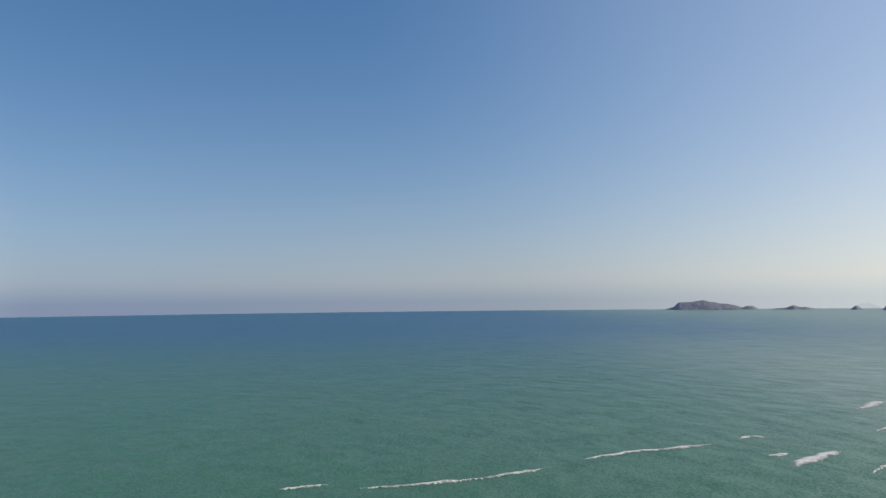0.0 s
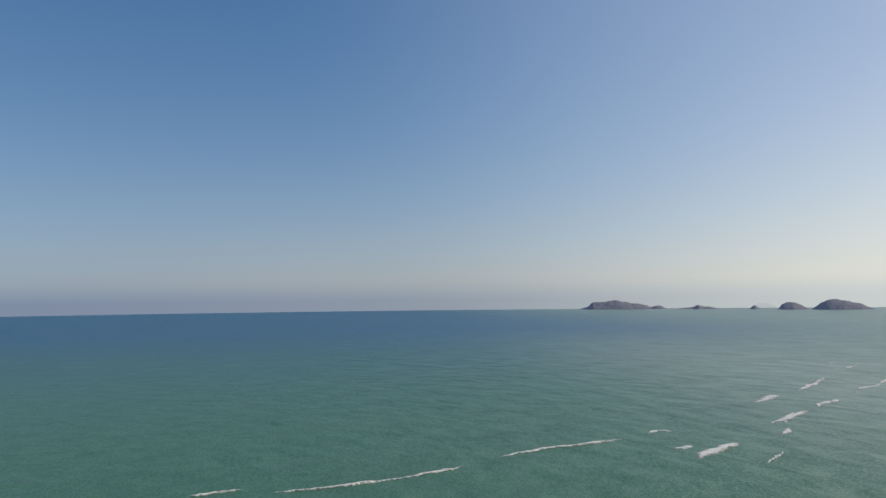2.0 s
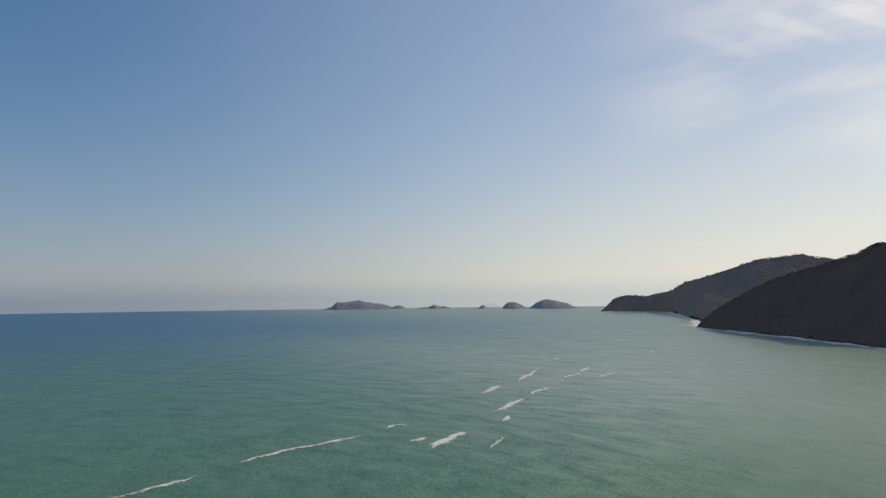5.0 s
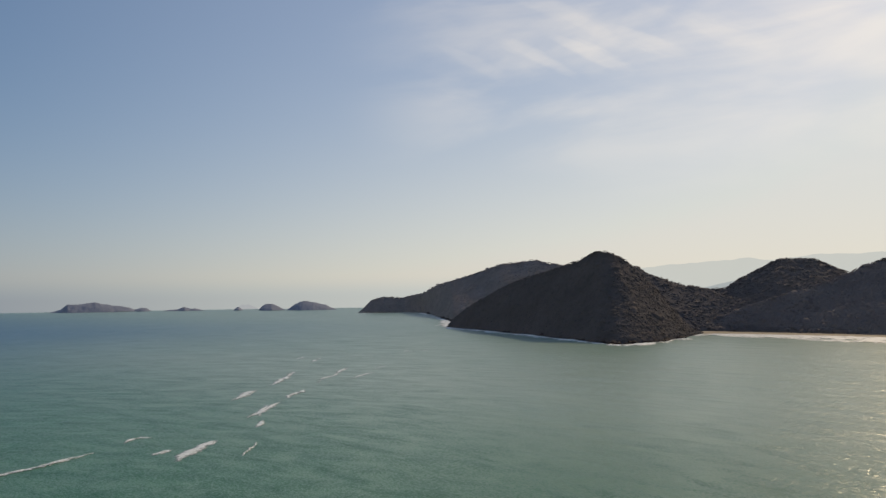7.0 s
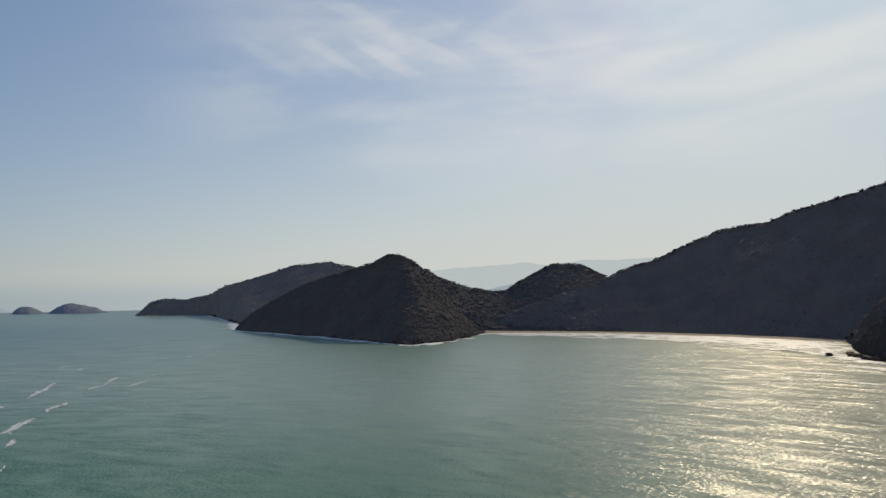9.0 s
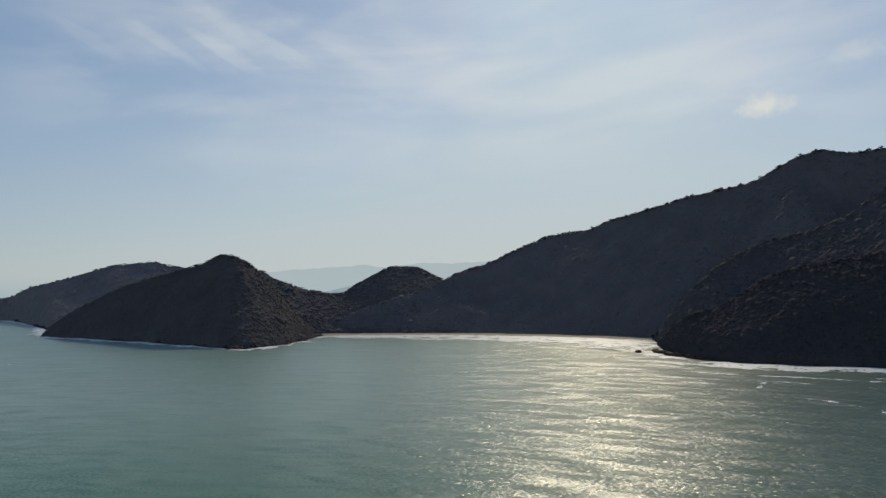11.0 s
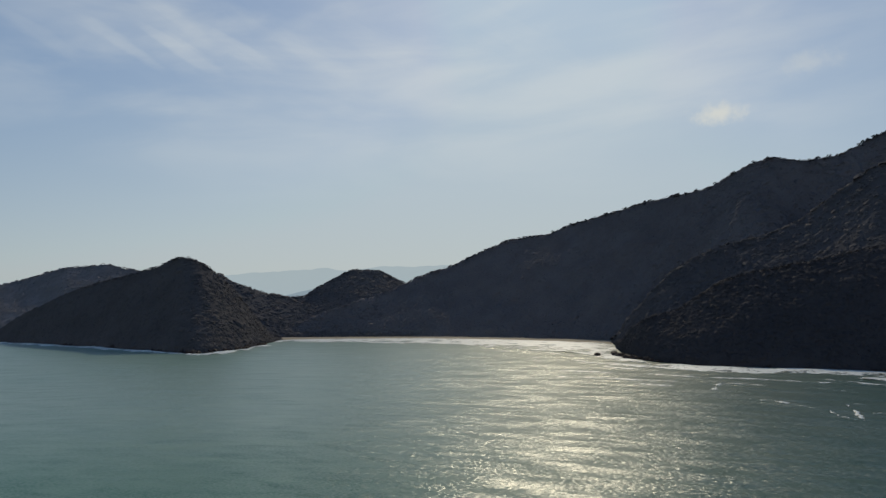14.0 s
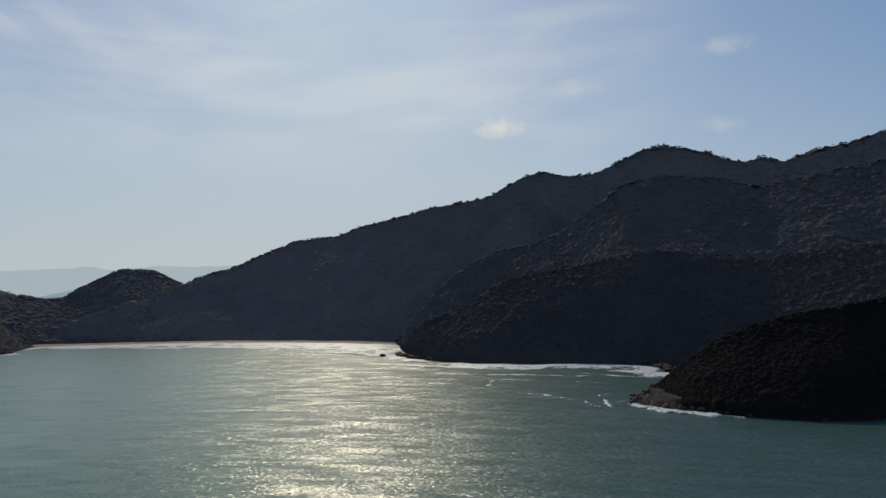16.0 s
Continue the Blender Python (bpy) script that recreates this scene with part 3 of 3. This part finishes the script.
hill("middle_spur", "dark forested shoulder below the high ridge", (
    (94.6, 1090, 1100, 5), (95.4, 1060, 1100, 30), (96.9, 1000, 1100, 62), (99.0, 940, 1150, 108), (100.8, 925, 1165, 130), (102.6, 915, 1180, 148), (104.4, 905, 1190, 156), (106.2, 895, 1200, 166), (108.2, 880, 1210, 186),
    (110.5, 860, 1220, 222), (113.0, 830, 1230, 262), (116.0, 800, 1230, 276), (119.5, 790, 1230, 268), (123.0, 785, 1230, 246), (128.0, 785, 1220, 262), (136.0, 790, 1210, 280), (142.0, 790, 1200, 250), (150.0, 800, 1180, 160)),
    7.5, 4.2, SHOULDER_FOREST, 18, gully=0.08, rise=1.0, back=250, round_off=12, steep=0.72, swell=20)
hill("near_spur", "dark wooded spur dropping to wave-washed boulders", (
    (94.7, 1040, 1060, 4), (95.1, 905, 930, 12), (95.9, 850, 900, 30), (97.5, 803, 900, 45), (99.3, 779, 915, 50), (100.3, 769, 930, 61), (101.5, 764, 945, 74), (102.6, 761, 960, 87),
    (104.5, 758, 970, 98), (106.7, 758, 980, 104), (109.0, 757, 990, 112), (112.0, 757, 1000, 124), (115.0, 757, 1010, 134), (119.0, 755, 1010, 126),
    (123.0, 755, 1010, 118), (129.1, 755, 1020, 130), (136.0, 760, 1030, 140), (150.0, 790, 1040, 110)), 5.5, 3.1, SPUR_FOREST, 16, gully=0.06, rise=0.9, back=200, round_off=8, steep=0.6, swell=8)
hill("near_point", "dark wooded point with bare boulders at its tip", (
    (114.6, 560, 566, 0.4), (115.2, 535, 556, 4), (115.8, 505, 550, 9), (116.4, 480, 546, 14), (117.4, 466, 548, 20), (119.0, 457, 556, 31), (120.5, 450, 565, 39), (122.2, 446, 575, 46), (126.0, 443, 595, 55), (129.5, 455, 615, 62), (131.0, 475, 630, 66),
    (136.0, 520, 660, 76), (145.0, 560, 700, 60)), 2.8, 1.5, SHADED_FOREST, 17, gully=0.12, rise=0.85, back=70, round_off=6, steep=0.6)

# ---- things along the shore
# the beach: a strip of sand between the trees and the wash
az = np.linspace(66.3, 95.2, 150)
inner = np.interp(az, (66.3, 66.8, 67.7, 70.0, 74.0, 80.0, 87.4, 92.0, 94.5, 95.2), (1215, 1270, 1325, 1312, 1292, 1262, 1192, 1138, 1110, 1100))
outer = inner - np.interp(az, (66.3, 68, 80, 95), (10, 14, 14, 14)) + 4 * lattice(az * 1.7, az * 0, 5)
rows = []
for k in np.linspace(0, 1, 9):
    x, y = polar(az, outer + (inner + 25 - outer) * k)
    rows.append(np.stack([x, y, -0.4 + 3.2 * k ** 0.8 + 0.25 * lattice(x / 14, y / 14, 9) * k], -1))
beach = new("beach", mesh_of("beach", np.array(rows).reshape(-1, 3), grid_faces(9, 150)[:, ::-1], SAND))
tagged(beach, "pale tan sand beach at the forest edge", "beach", kind="structure")


def foam(name, label, category, rows, width, seed, mat, height=0.6, group="", fade=0.06, lumps=0.35):
    """A strip of white water. rows: heading and distance along it."""
    t = np.array(rows, float)
    px, py = polar(t[:, 0], t[:, 1])
    run = np.concatenate([[0], np.cumsum(np.hypot(np.diff(px), np.diff(py)))])
    n = int(max(24, min(500, run[-1] / max(width * 0.2, 0.8))))
    u = np.linspace(0, run[-1], n)
    x, y = np.interp(u, run, px), np.interp(u, run, py)
    w = np.ones(5) / 5
    x[2:-2], y[2:-2] = np.convolve(x, w, "valid"), np.convolve(y, w, "valid")
    dx, dy = np.gradient(x), np.gradient(y)
    ln = np.hypot(dx, dy) + 1e-9
    nx, ny = -dy / ln, dx / ln
    swing = width * 0.35 * fbm(u, u * 0 + seed * 3.7, width * 2.5, 3, seed)
    x, y = x + nx * swing, y + ny * swing
    body = np.clip(1 + lumps * 1.6 * fbm(u, u * 0 + seed, width * 4, 4, seed + 50), 0.15, 2)
    ends = np.clip(np.minimum(u, run[-1] - u) / (fade * run[-1] + 1e-6), 0, 1)
    cross = np.linspace(-1, 1, 7)
    V, T = [], []
    for c in cross:
        half = width * 0.5 * body * (0.35 + 0.65 * ends)
        z = -0.04 + 0.16 * (1 - c * c) + height * (1 - c * c) * body * ends * (0.8 + 0.4 * lattice(u / (width * 0.3), u * 0 + c * 3, seed + 9))
        V.append(np.stack([x + nx * c * half, y + ny * c * half, z + 0.1 + swell_height(x + nx * c * half, y + ny * c * half)], -1))
        T.append(np.stack([u / run[-1], (1 - abs(c)) * (0.35 + 0.65 * ends) * np.clip(body, 0, 1.15)], -1))
    ob = new(name, mesh_of(name, np.array(V).reshape(-1, 3), grid_faces(7, n), mat, uv=np.array(T).reshape(-1, 2)))
    return tagged(ob, label, category, group)


WAVES = (   # breaking crests out on the bar: width, then heading and distance along each
    (4.6, ((-13.4, 272), (-10.5, 275), (-9.4, 275))),
    (4.8, ((-7.0, 268), (-4.1, 269), (-1.9, 270.5), (0.5, 274), (3.0, 279.5), (6.0, 289), (8.3, 298))),
    (5.0, ((11.0, 315), (14.8, 335), (17.6, 343), (20.9, 362))),
    (6.0, ((22.6, 378), (23.4, 386), (24.0, 390), (24.7, 386))),
    (9.5, ((26.1, 326), (27.0, 341), (28.2, 355), (29.5, 366))),
    (6.5, ((24.5, 343), (25.3, 348), (26.0, 351))),
    (2.4, ((31.2, 327), (31.9, 343), (32.4, 355))),
    (7.0, ((32.1, 396), (32.6, 412), (33.0, 416))),
    (8.5, ((31.7, 428), (32.7, 444), (33.2, 467), (34.3, 494))),
    (8.0, ((32.3, 430), (32.8, 453), (33.0, 478))),
    (9.0, ((34.6, 503), (35.4, 527), (36.2, 545))),
    (13.0, ((30.5, 506), (31.3, 527), (32.3, 555))),
    (10.0, ((33.2, 578), (34.1, 606), (34.7, 643), (35.2, 685))),
    (8.0, ((37.0, 582), (37.5, 617), (38.5, 643), (39.3, 710))),
    (7.5, ((39.2, 603), (40.2, 626), (41.6, 657))),
    (6.0, ((41.6, 692), (42.4, 718))),
    (11.0, ((36.6, 778), (37.4, 830))),
    (9.0, ((35.3, 816), (35.9, 850))))
for i, (w, rows) in enumerate(WAVES):
    foam("breaking_wave", "white breaking wave crest on green open water", "wave", rows, w * 0.62, 20 + i, FOAM, 0.4, "breaking waves", fade=0.2, lumps=0.28)

STREAKS = (  # low foam lines drifting in the bay
    (3.0, ((102.6, 611), (104.4, 609), (105.8, 599))), (3.4, ((101.7, 589), (101.9, 568), (102.2, 598), (102.6, 611))), (3.4, ((103.8, 530), (106.1, 520), (107.2, 511), (108.6, 496), (109.3, 491))),
    (2.0, ((109.6, 487), (110.4, 466), (111.0, 458), (112.4, 454))), (3.0, ((110.1, 520), (112.4, 525))), (2.8, ((110.7, 518), (111.2, 490), (111.7, 462))),
    (9.0, ((109.4, 668), (112.5, 645), (115.6, 648))),
    (7.0, ((86.0, 700), (91.0, 690), (97.0, 668), (101.0, 655))), (7.0, ((90.0, 640), (95.0, 622), (99.5, 610))), (6.0, ((96.0, 590), (100.0, 578))),
    (7.0, ((99.0, 655), (105.0, 648), (110.0, 640))), (8.0, ((80.0, 905), (87.0, 860), (93.0, 790), (99.0, 722), (104.0, 705))),
    (6.0, ((44.0, 900), (46.0, 915))), (9.0, ((84.0, 960), (88.0, 935), (93.0, 850))), (8.0, ((88.0, 800), (93.0, 770), (97.5, 730))), (6.0, ((93.0, 735), (98.0, 700))),
    (4.0, ((108.9, 600), (111.5, 590))))
for i, (w, rows) in enumerate(STREAKS):
    foam("foam_streak", "thin drifting line of white sea foam", "foam", rows, w * 0.75, 60 + i, STREAK, 0.2, "foam streaks", lumps=1.0)

SHORES = (   # surf at the foot of the rocks: width, then heading and distance
    (30.0, ((40.0, 3200), (42.5, 3180), (45.3, 3120))), (34.0, ((45.3, 3080), (46.3, 2600), (47.1, 2240), (47.9, 1840), (47.3, 1600))),
    (19.0, ((47.3, 1578), (49.4, 1452), (51.2, 1362), (52.7, 1292), (55.0, 1206))), (17.0, ((55.0, 1208), (57.3, 1122), (59.3, 1048), (60.4, 1018))),
    (18.0, ((60.2, 1020), (61.3, 996), (62.3, 998), (63.3, 1022), (65.0, 1076), (66.6, 1160))),
    (46.0, ((94.6, 1030), (93.8, 905), (94.6, 850), (96.4, 806), (98.6, 762))), (42.0, ((97.6, 766), (100.8, 738), (104.6, 726), (108.0, 728), (112.0, 730), (114.2, 726), (115.6, 696))),
    (34.0, ((111.0, 690), (112.6, 694), (114.4, 688), (115.9, 668), (116.4, 640))), (16.0, ((112.0, 488), (112.9, 482), (113.8, 472), (115.2, 465))), (12.0, ((114.6, 466), (116.6, 458), (118.4, 452), (120.0, 447))), (7.0, ((119.0, 446), (121.5, 440))),
    (9.0, ((131.6, 530), (131.0, 512), (130.6, 498))))
for i, (w, rows) in enumerate(SHORES):
    foam("shore_surf", "white surf washing the foot of dark rocks", "surf", rows, w, 90 + i, SURF, 1.2, "surf along the rocks", fade=0.06, lumps=0.5)

for i in range(10):   # rows of spent breakers running in over the shallows to the beach
    k = i / 9
    a = np.linspace(66.9 + 0.6 * k, 94.3 - 0.6 * k, 40)
    near = np.interp(a, (66.9, 68, 70, 76, 83, 90, 94.3), (1250, 1302, 1290, 1266, 1220, 1150, 1082))
    wide = np.interp(a, (66.9, 68, 70, 76, 83, 90, 94.3), (70, 110, 120, 145, 168, 205, 235))
    d = near - k * wide
    start = (0, 0, 0, 8, 3, 14, 10, 20, 16, 24)[i]
    foam("beach_breaker", "long white breaker running in to the beach", "surf", list(zip(a[start:], d[start:])), (46, 44, 40, 38, 34, 32, 30, 28, 24, 20)[i], 120 + i,
         SURF if i < 7 else WASH, 0.9, "breakers off the beach", fade=0.1, lumps=0.3)


# boulders
def boulder_mesh(seed, flat):
    bm = bmesh.new()
    bmesh.ops.create_icosphere(bm, subdivisions=3, radius=0.5)
    r = random.Random(seed)
    cuts = [(Vector((r.uniform(-1, 1), r.uniform(-1, 1), r.uniform(-0.4, 1))).normalized(), r.uniform(0.26, 0.42)) for _ in range(9)]
    off = Vector((seed * 5.1, 2.2, seed))
    for v in bm.verts:
        for d, k in cuts:
            over = v.co.dot(d) - k
            if over > 0:
                v.co -= d * over * 0.92
        v.co *= 1 + 0.12 * noise.noise(v.co * 4 + off)
        v.co.z *= flat
    me = bpy.data.meshes.new("boulder")
    bm.to_mesh(me)
    bm.free()
    me.materials.append(ROCK)
    return me


def slab_mesh(seed):
    """An angular block split along flat joints."""
    r = random.Random(seed)
    bm = bmesh.new()
    bmesh.ops.create_cube(bm, size=1.0)
    for _ in range(6):
        d = Vector((r.uniform(-1, 1), r.uniform(-1, 1), r.uniform(-0.1, 0.9))).normalized()
        got = bmesh.ops.bisect_plane(bm, geom=bm.verts[:] + bm.edges[:] + bm.faces[:], plane_co=d * r.uniform(0.34, 0.52), plane_no=d, clear_outer=True)
        edges = [e for e in got["geom_cut"] if isinstance(e, bmesh.types.BMEdge)]
        if edges:
            bmesh.ops.contextual_create(bm, geom=edges)
    bmesh.ops.triangulate(bm, faces=bm.faces[:])
    bmesh.ops.subdivide_edges(bm, edges=bm.edges[:], cuts=2, use_grid_fill=True)
    for v in bm.verts:
        v.co += v.co.normalized() * 0.035 * noise.noise(v.co * 5 + Vector((seed, 3.3, 0)))
    me = bpy.data.meshes.new("rock_ledge")
    bm.to_mesh(me)
    bm.free()
    me.materials.append(ROCK)
    return me


SLABS = [slab_mesh(i + 3) for i in range(4)]
BOULDERS = [boulder_mesh(i, f) for i, f in enumerate((0.75, 0.6, 0.5, 0.85, 0.65))]


def boulder(az, d, size, z=0.0, stretch=1.0):
    x, y = polar(az, d)
    ob = new("boulder", BOULDERS[rng.integers(0, 5)])
    ob.matrix_world = pose(x, y, z + size * 0.12, rng.uniform(-12, 12), rng.uniform(-12, 12), rng.uniform(0, 360)) @ Matrix.Diagonal((size * stretch, size, size * 0.8, 1))
    return tagged(ob, "brown wave-washed boulder at the waterline", "rock", "shore boulders")


def ledge(az, d, size, z, tip):
    x, y = polar(az, d)
    ob = new("rock_ledge", SLABS[rng.integers(0, 4)])
    ob.matrix_world = pose(x, y, z, 0, tip, 90 - az + 180 + rng.uniform(-25, 5)) @ Matrix.Diagonal((size * 1.7, size * 0.8, size * 0.42, 1))
    return tagged(ob, "dark brown tilted rock ledge washed by waves", "rock", "rock ledges")


def scatter(rows, count, lo, hi, inland):
    t = np.array(rows, float)
    for _ in range(count):
        u = rng.uniform(0, len(t) - 1)
        a, d = np.interp(u, range(len(t)), t[:, 0]), np.interp(u, range(len(t)), t[:, 1])
        k = rng.uniform(-0.1, 1)
        boulder(a + rng.normal(0, 0.05), d + k * inland, rng.uniform(lo, hi) * (0.7 + 0.5 * rng.random()), max(0, k) * 2.0, rng.uniform(1, 1.6))


scatter(((94.4, 905), (94.7, 868), (95.6, 838), (96.8, 818), (98.2, 792)), 46, 4, 11, 14)
scatter(((93.0, 872), (93.5, 868)), 5, 4, 8, 4)
scatter(((98.2, 786), (102.2, 758), (108.0, 758), (114.0, 755), (116.0, 700)), 44, 3, 7, 8)
scatter(((114.2, 752), (115.0, 738), (115.7, 716), (116.3, 690), (116.9, 665)), 46, 4, 10, 30)
scatter(((113.3, 484), (114.4, 477), (115.6, 472), (117.0, 464)), 44, 3, 8, 22)
for a, d, size, z, tip in ((113.7, 486, 9, 0, 14), (114.1, 484, 12, 0.4, 18), (114.5, 480, 13, 0.6, 20), (114.5, 492, 11, 1.2, 18), (114.9, 476, 11, 0.3, 12), (115.0, 488, 12, 1.7, 20),
                           (115.3, 500, 13, 2.8, 20), (115.5, 476, 12, 0.8, 16), (115.6, 488, 12, 2.3, 18), (116.0, 484, 11, 2.4, 14), (116.1, 470, 10, 0.3, 12), (116.5, 474, 13, 2.6, 16)):
    ledge(a, d, size, z, tip)
scatter(((113.4, 487), (114.2, 512), (115.2, 545), (116.0, 600)), 34, 3, 8, 16)
scatter(((117.0, 463), (119.3, 453), (122.2, 445), (127.0, 444), (130.5, 470)), 40, 1.5, 4, 5)
scatter(((47.6, 1590), (49.4, 1466), (52.7, 1300), (57.3, 1130), (60.2, 1030), (61.3, 1008), (63.1, 1030), (65.0, 1088), (66.4, 1170)), 70, 4, 9, 8)
scatter(((45.6, 3130), (46.6, 2560), (47.3, 2200), (48.0, 1900)), 14, 8, 18, 20)


# single trees that stand up over the skyline
def tree(seed):
    r = random.Random(seed)
    thing = new("tree", None)
    bm = bmesh.new()
    h = r.uniform(0.4, 0.5)

    def limb(a, b, r0, r1):
        m = look(a, b)
        bmesh.ops.create_cone(bm, segments=6, radius1=r1, radius2=r0, depth=(Vector(b) - Vector(a)).length, matrix=Matrix.Translation((Vector(a) + Vector(b)) / 2) @ m.to_3x3().to_4x4())

    limb((0, 0, -0.3), (0.02, 0, h * 0.6), 0.028, 0.02)
    tips = []
    for i in range(6):
        a = i * 1.05 + r.uniform(-0.3, 0.3)
        q = r.uniform(0.18, 0.34)
        tip = (math.cos(a) * q, math.sin(a) * q, h + r.uniform(-0.04, 0.2))
        limb((0.02, 0, h * r.uniform(0.4, 0.6)), tip, 0.016, 0.008)
        tips.append(tip)
    me = bpy.data.meshes.new("trunk")
    bm.to_mesh(me)
    bm.free()
    me.materials.append(BARK)
    part("trunk", me, thing)
    pts = []
    for tip in tips + [(0, 0, h + 0.22)]:
        for _ in range(5):
            pts.append([tip[0] + r.gauss(0, 0.07), tip[1] + r.gauss(0, 0.07), tip[2] + r.gauss(0.02, 0.04)])
    part("crown", canopy_mesh("crown", np.array(pts), 0.2, SPUR_FOREST, seed, lift=1.0), thing)
    return tagged(thing, "dark forest tree standing over the ridge line", "tree", "ridge trees")


TREES = [tree(40 + i) for i in range(4)]


def plant(i, name, az, q, size):
    ground = HILLS[name][1]
    x, y, z = (float(v[0]) for v in ground(np.array([q]), np.array([az])))
    m = pose(x, y, z - 0.25 * size, 0, 0, rng.uniform(0, 360)) @ Matrix.Diagonal((size * rng.uniform(0.8, 1.1), size * rng.uniform(0.8, 1.1), size, 1))
    t = TREES[i % 4] if i < 4 else copy_thing(TREES[i % 4], m)
    t.matrix_basis = m


spots = [("coastal_ridge", a, 1.0, s) for a, s in ((115.4, 10), (115.9, 9), (116.3, 10), (117.5, 9), (123.2, 10), (123.5, 12), (124.0, 9), (121.0, 8), (119.8, 9))]
spots += [("coastal_ridge", 78.5 + 52 * rng.random(), rng.uniform(0.975, 1.005), rng.uniform(6, 11)) for _ in range(190)]
spots += [("valley_hills", 68 + 9 * rng.random(), rng.uniform(0.97, 1.0), rng.uniform(5, 8)) for _ in range(24)]
spots += [("headland", 52 + 14 * rng.random(), rng.uniform(0.97, 1.0), rng.uniform(4, 6.5)) for _ in range(36)]
spots += [("far_headland", 41.5 + 14 * rng.random(), rng.uniform(0.98, 1.0), rng.uniform(8, 13)) for _ in range(24)]
spots += [("near_spur", 96.5 + 16 * rng.random(), rng.uniform(0.97, 1.0), rng.uniform(4.5, 8)) for _ in range(36)]
spots += [("near_point", 117 + 15 * rng.random(), rng.uniform(0.95, 1.0), rng.uniform(3, 5)) for _ in range(24)]
for i, (name, a, q, size) in enumerate(spots):
    plant(i, name, a, q, size)

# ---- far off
# blue-grey of the haze in between is painted into the islands' colour
ISLAND = plain_material("hazy_island_forest", ((0.3, (0.22, 0.245, 0.3)), (0.7, (0.27, 0.29, 0.34))), 0.01, 0.9, 0.05, 1.0, 0.1)


def island(label, rows, d, mat, seed):
    t = np.array(rows, float)
    az = np.linspace(t[0, 0], t[-1, 0], int((t[-1, 0] - t[0, 0]) / 0.03) + 8)
    top = np.interp(az, t[:, 0], t[:, 1])
    top = np.convolve(np.pad(top, 4, mode="edge"), np.ones(9) / 9, "valid")
    V = []
    for s in np.linspace(-1, 1, 25):
        deep = np.minimum(20 + top * 2.2, 130)
        x, y = polar(az, d + s * deep)
        z = top * (1 - abs(s) ** 1.6) * (1 - 0.05 * abs(lattice(x / 60, y / 60, seed))) + np.minimum(top * 0.1, 3.0) * fbm(x, y, 26, 3, seed + 1) - 0.5
        V.append(np.stack([x, y, z], -1))
    ob = new("island", mesh_of("island", np.array(V).reshape(-1, 3), grid_faces(25, len(az))[:, ::-1], mat))
    return tagged(ob, label, "island", "offshore islands")


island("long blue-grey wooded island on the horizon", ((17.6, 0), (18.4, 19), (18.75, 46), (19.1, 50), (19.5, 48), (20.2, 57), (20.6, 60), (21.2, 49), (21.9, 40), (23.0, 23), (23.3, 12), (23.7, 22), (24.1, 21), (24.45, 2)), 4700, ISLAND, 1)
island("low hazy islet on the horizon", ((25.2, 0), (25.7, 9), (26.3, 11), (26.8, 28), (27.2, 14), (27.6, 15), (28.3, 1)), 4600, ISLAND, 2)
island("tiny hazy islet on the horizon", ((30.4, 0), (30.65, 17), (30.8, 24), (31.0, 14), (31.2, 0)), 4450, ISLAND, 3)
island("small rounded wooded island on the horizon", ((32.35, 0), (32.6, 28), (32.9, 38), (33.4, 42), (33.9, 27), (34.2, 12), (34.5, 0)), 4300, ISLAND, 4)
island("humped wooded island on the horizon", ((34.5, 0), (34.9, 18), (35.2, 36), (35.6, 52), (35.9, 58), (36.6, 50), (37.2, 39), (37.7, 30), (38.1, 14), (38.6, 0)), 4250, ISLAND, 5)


def backdrop(name, label, rows, d, mat, seed):
    t = np.array(rows, float)
    az = np.linspace(t[0, 0], t[-1, 0], 240)
    top = np.interp(az, t[:, 0], t[:, 1]) + 0.02 * np.interp(az, t[:, 0], t[:, 1]) * fbm(az * 60, az * 0, 60, 4, seed)
    V = []
    for k, back in ((0, 0), (1, 30), (0, 60)):
        x, y = polar(az, d + back)
        V.append(np.stack([x, y, top * k - 1], -1))
    ob = new(name, mesh_of(name, np.array(V).reshape(-1, 3), grid_faces(3, 240)[:, ::-1], mat))
    return tagged(ob, label, "mountains", kind="structure")


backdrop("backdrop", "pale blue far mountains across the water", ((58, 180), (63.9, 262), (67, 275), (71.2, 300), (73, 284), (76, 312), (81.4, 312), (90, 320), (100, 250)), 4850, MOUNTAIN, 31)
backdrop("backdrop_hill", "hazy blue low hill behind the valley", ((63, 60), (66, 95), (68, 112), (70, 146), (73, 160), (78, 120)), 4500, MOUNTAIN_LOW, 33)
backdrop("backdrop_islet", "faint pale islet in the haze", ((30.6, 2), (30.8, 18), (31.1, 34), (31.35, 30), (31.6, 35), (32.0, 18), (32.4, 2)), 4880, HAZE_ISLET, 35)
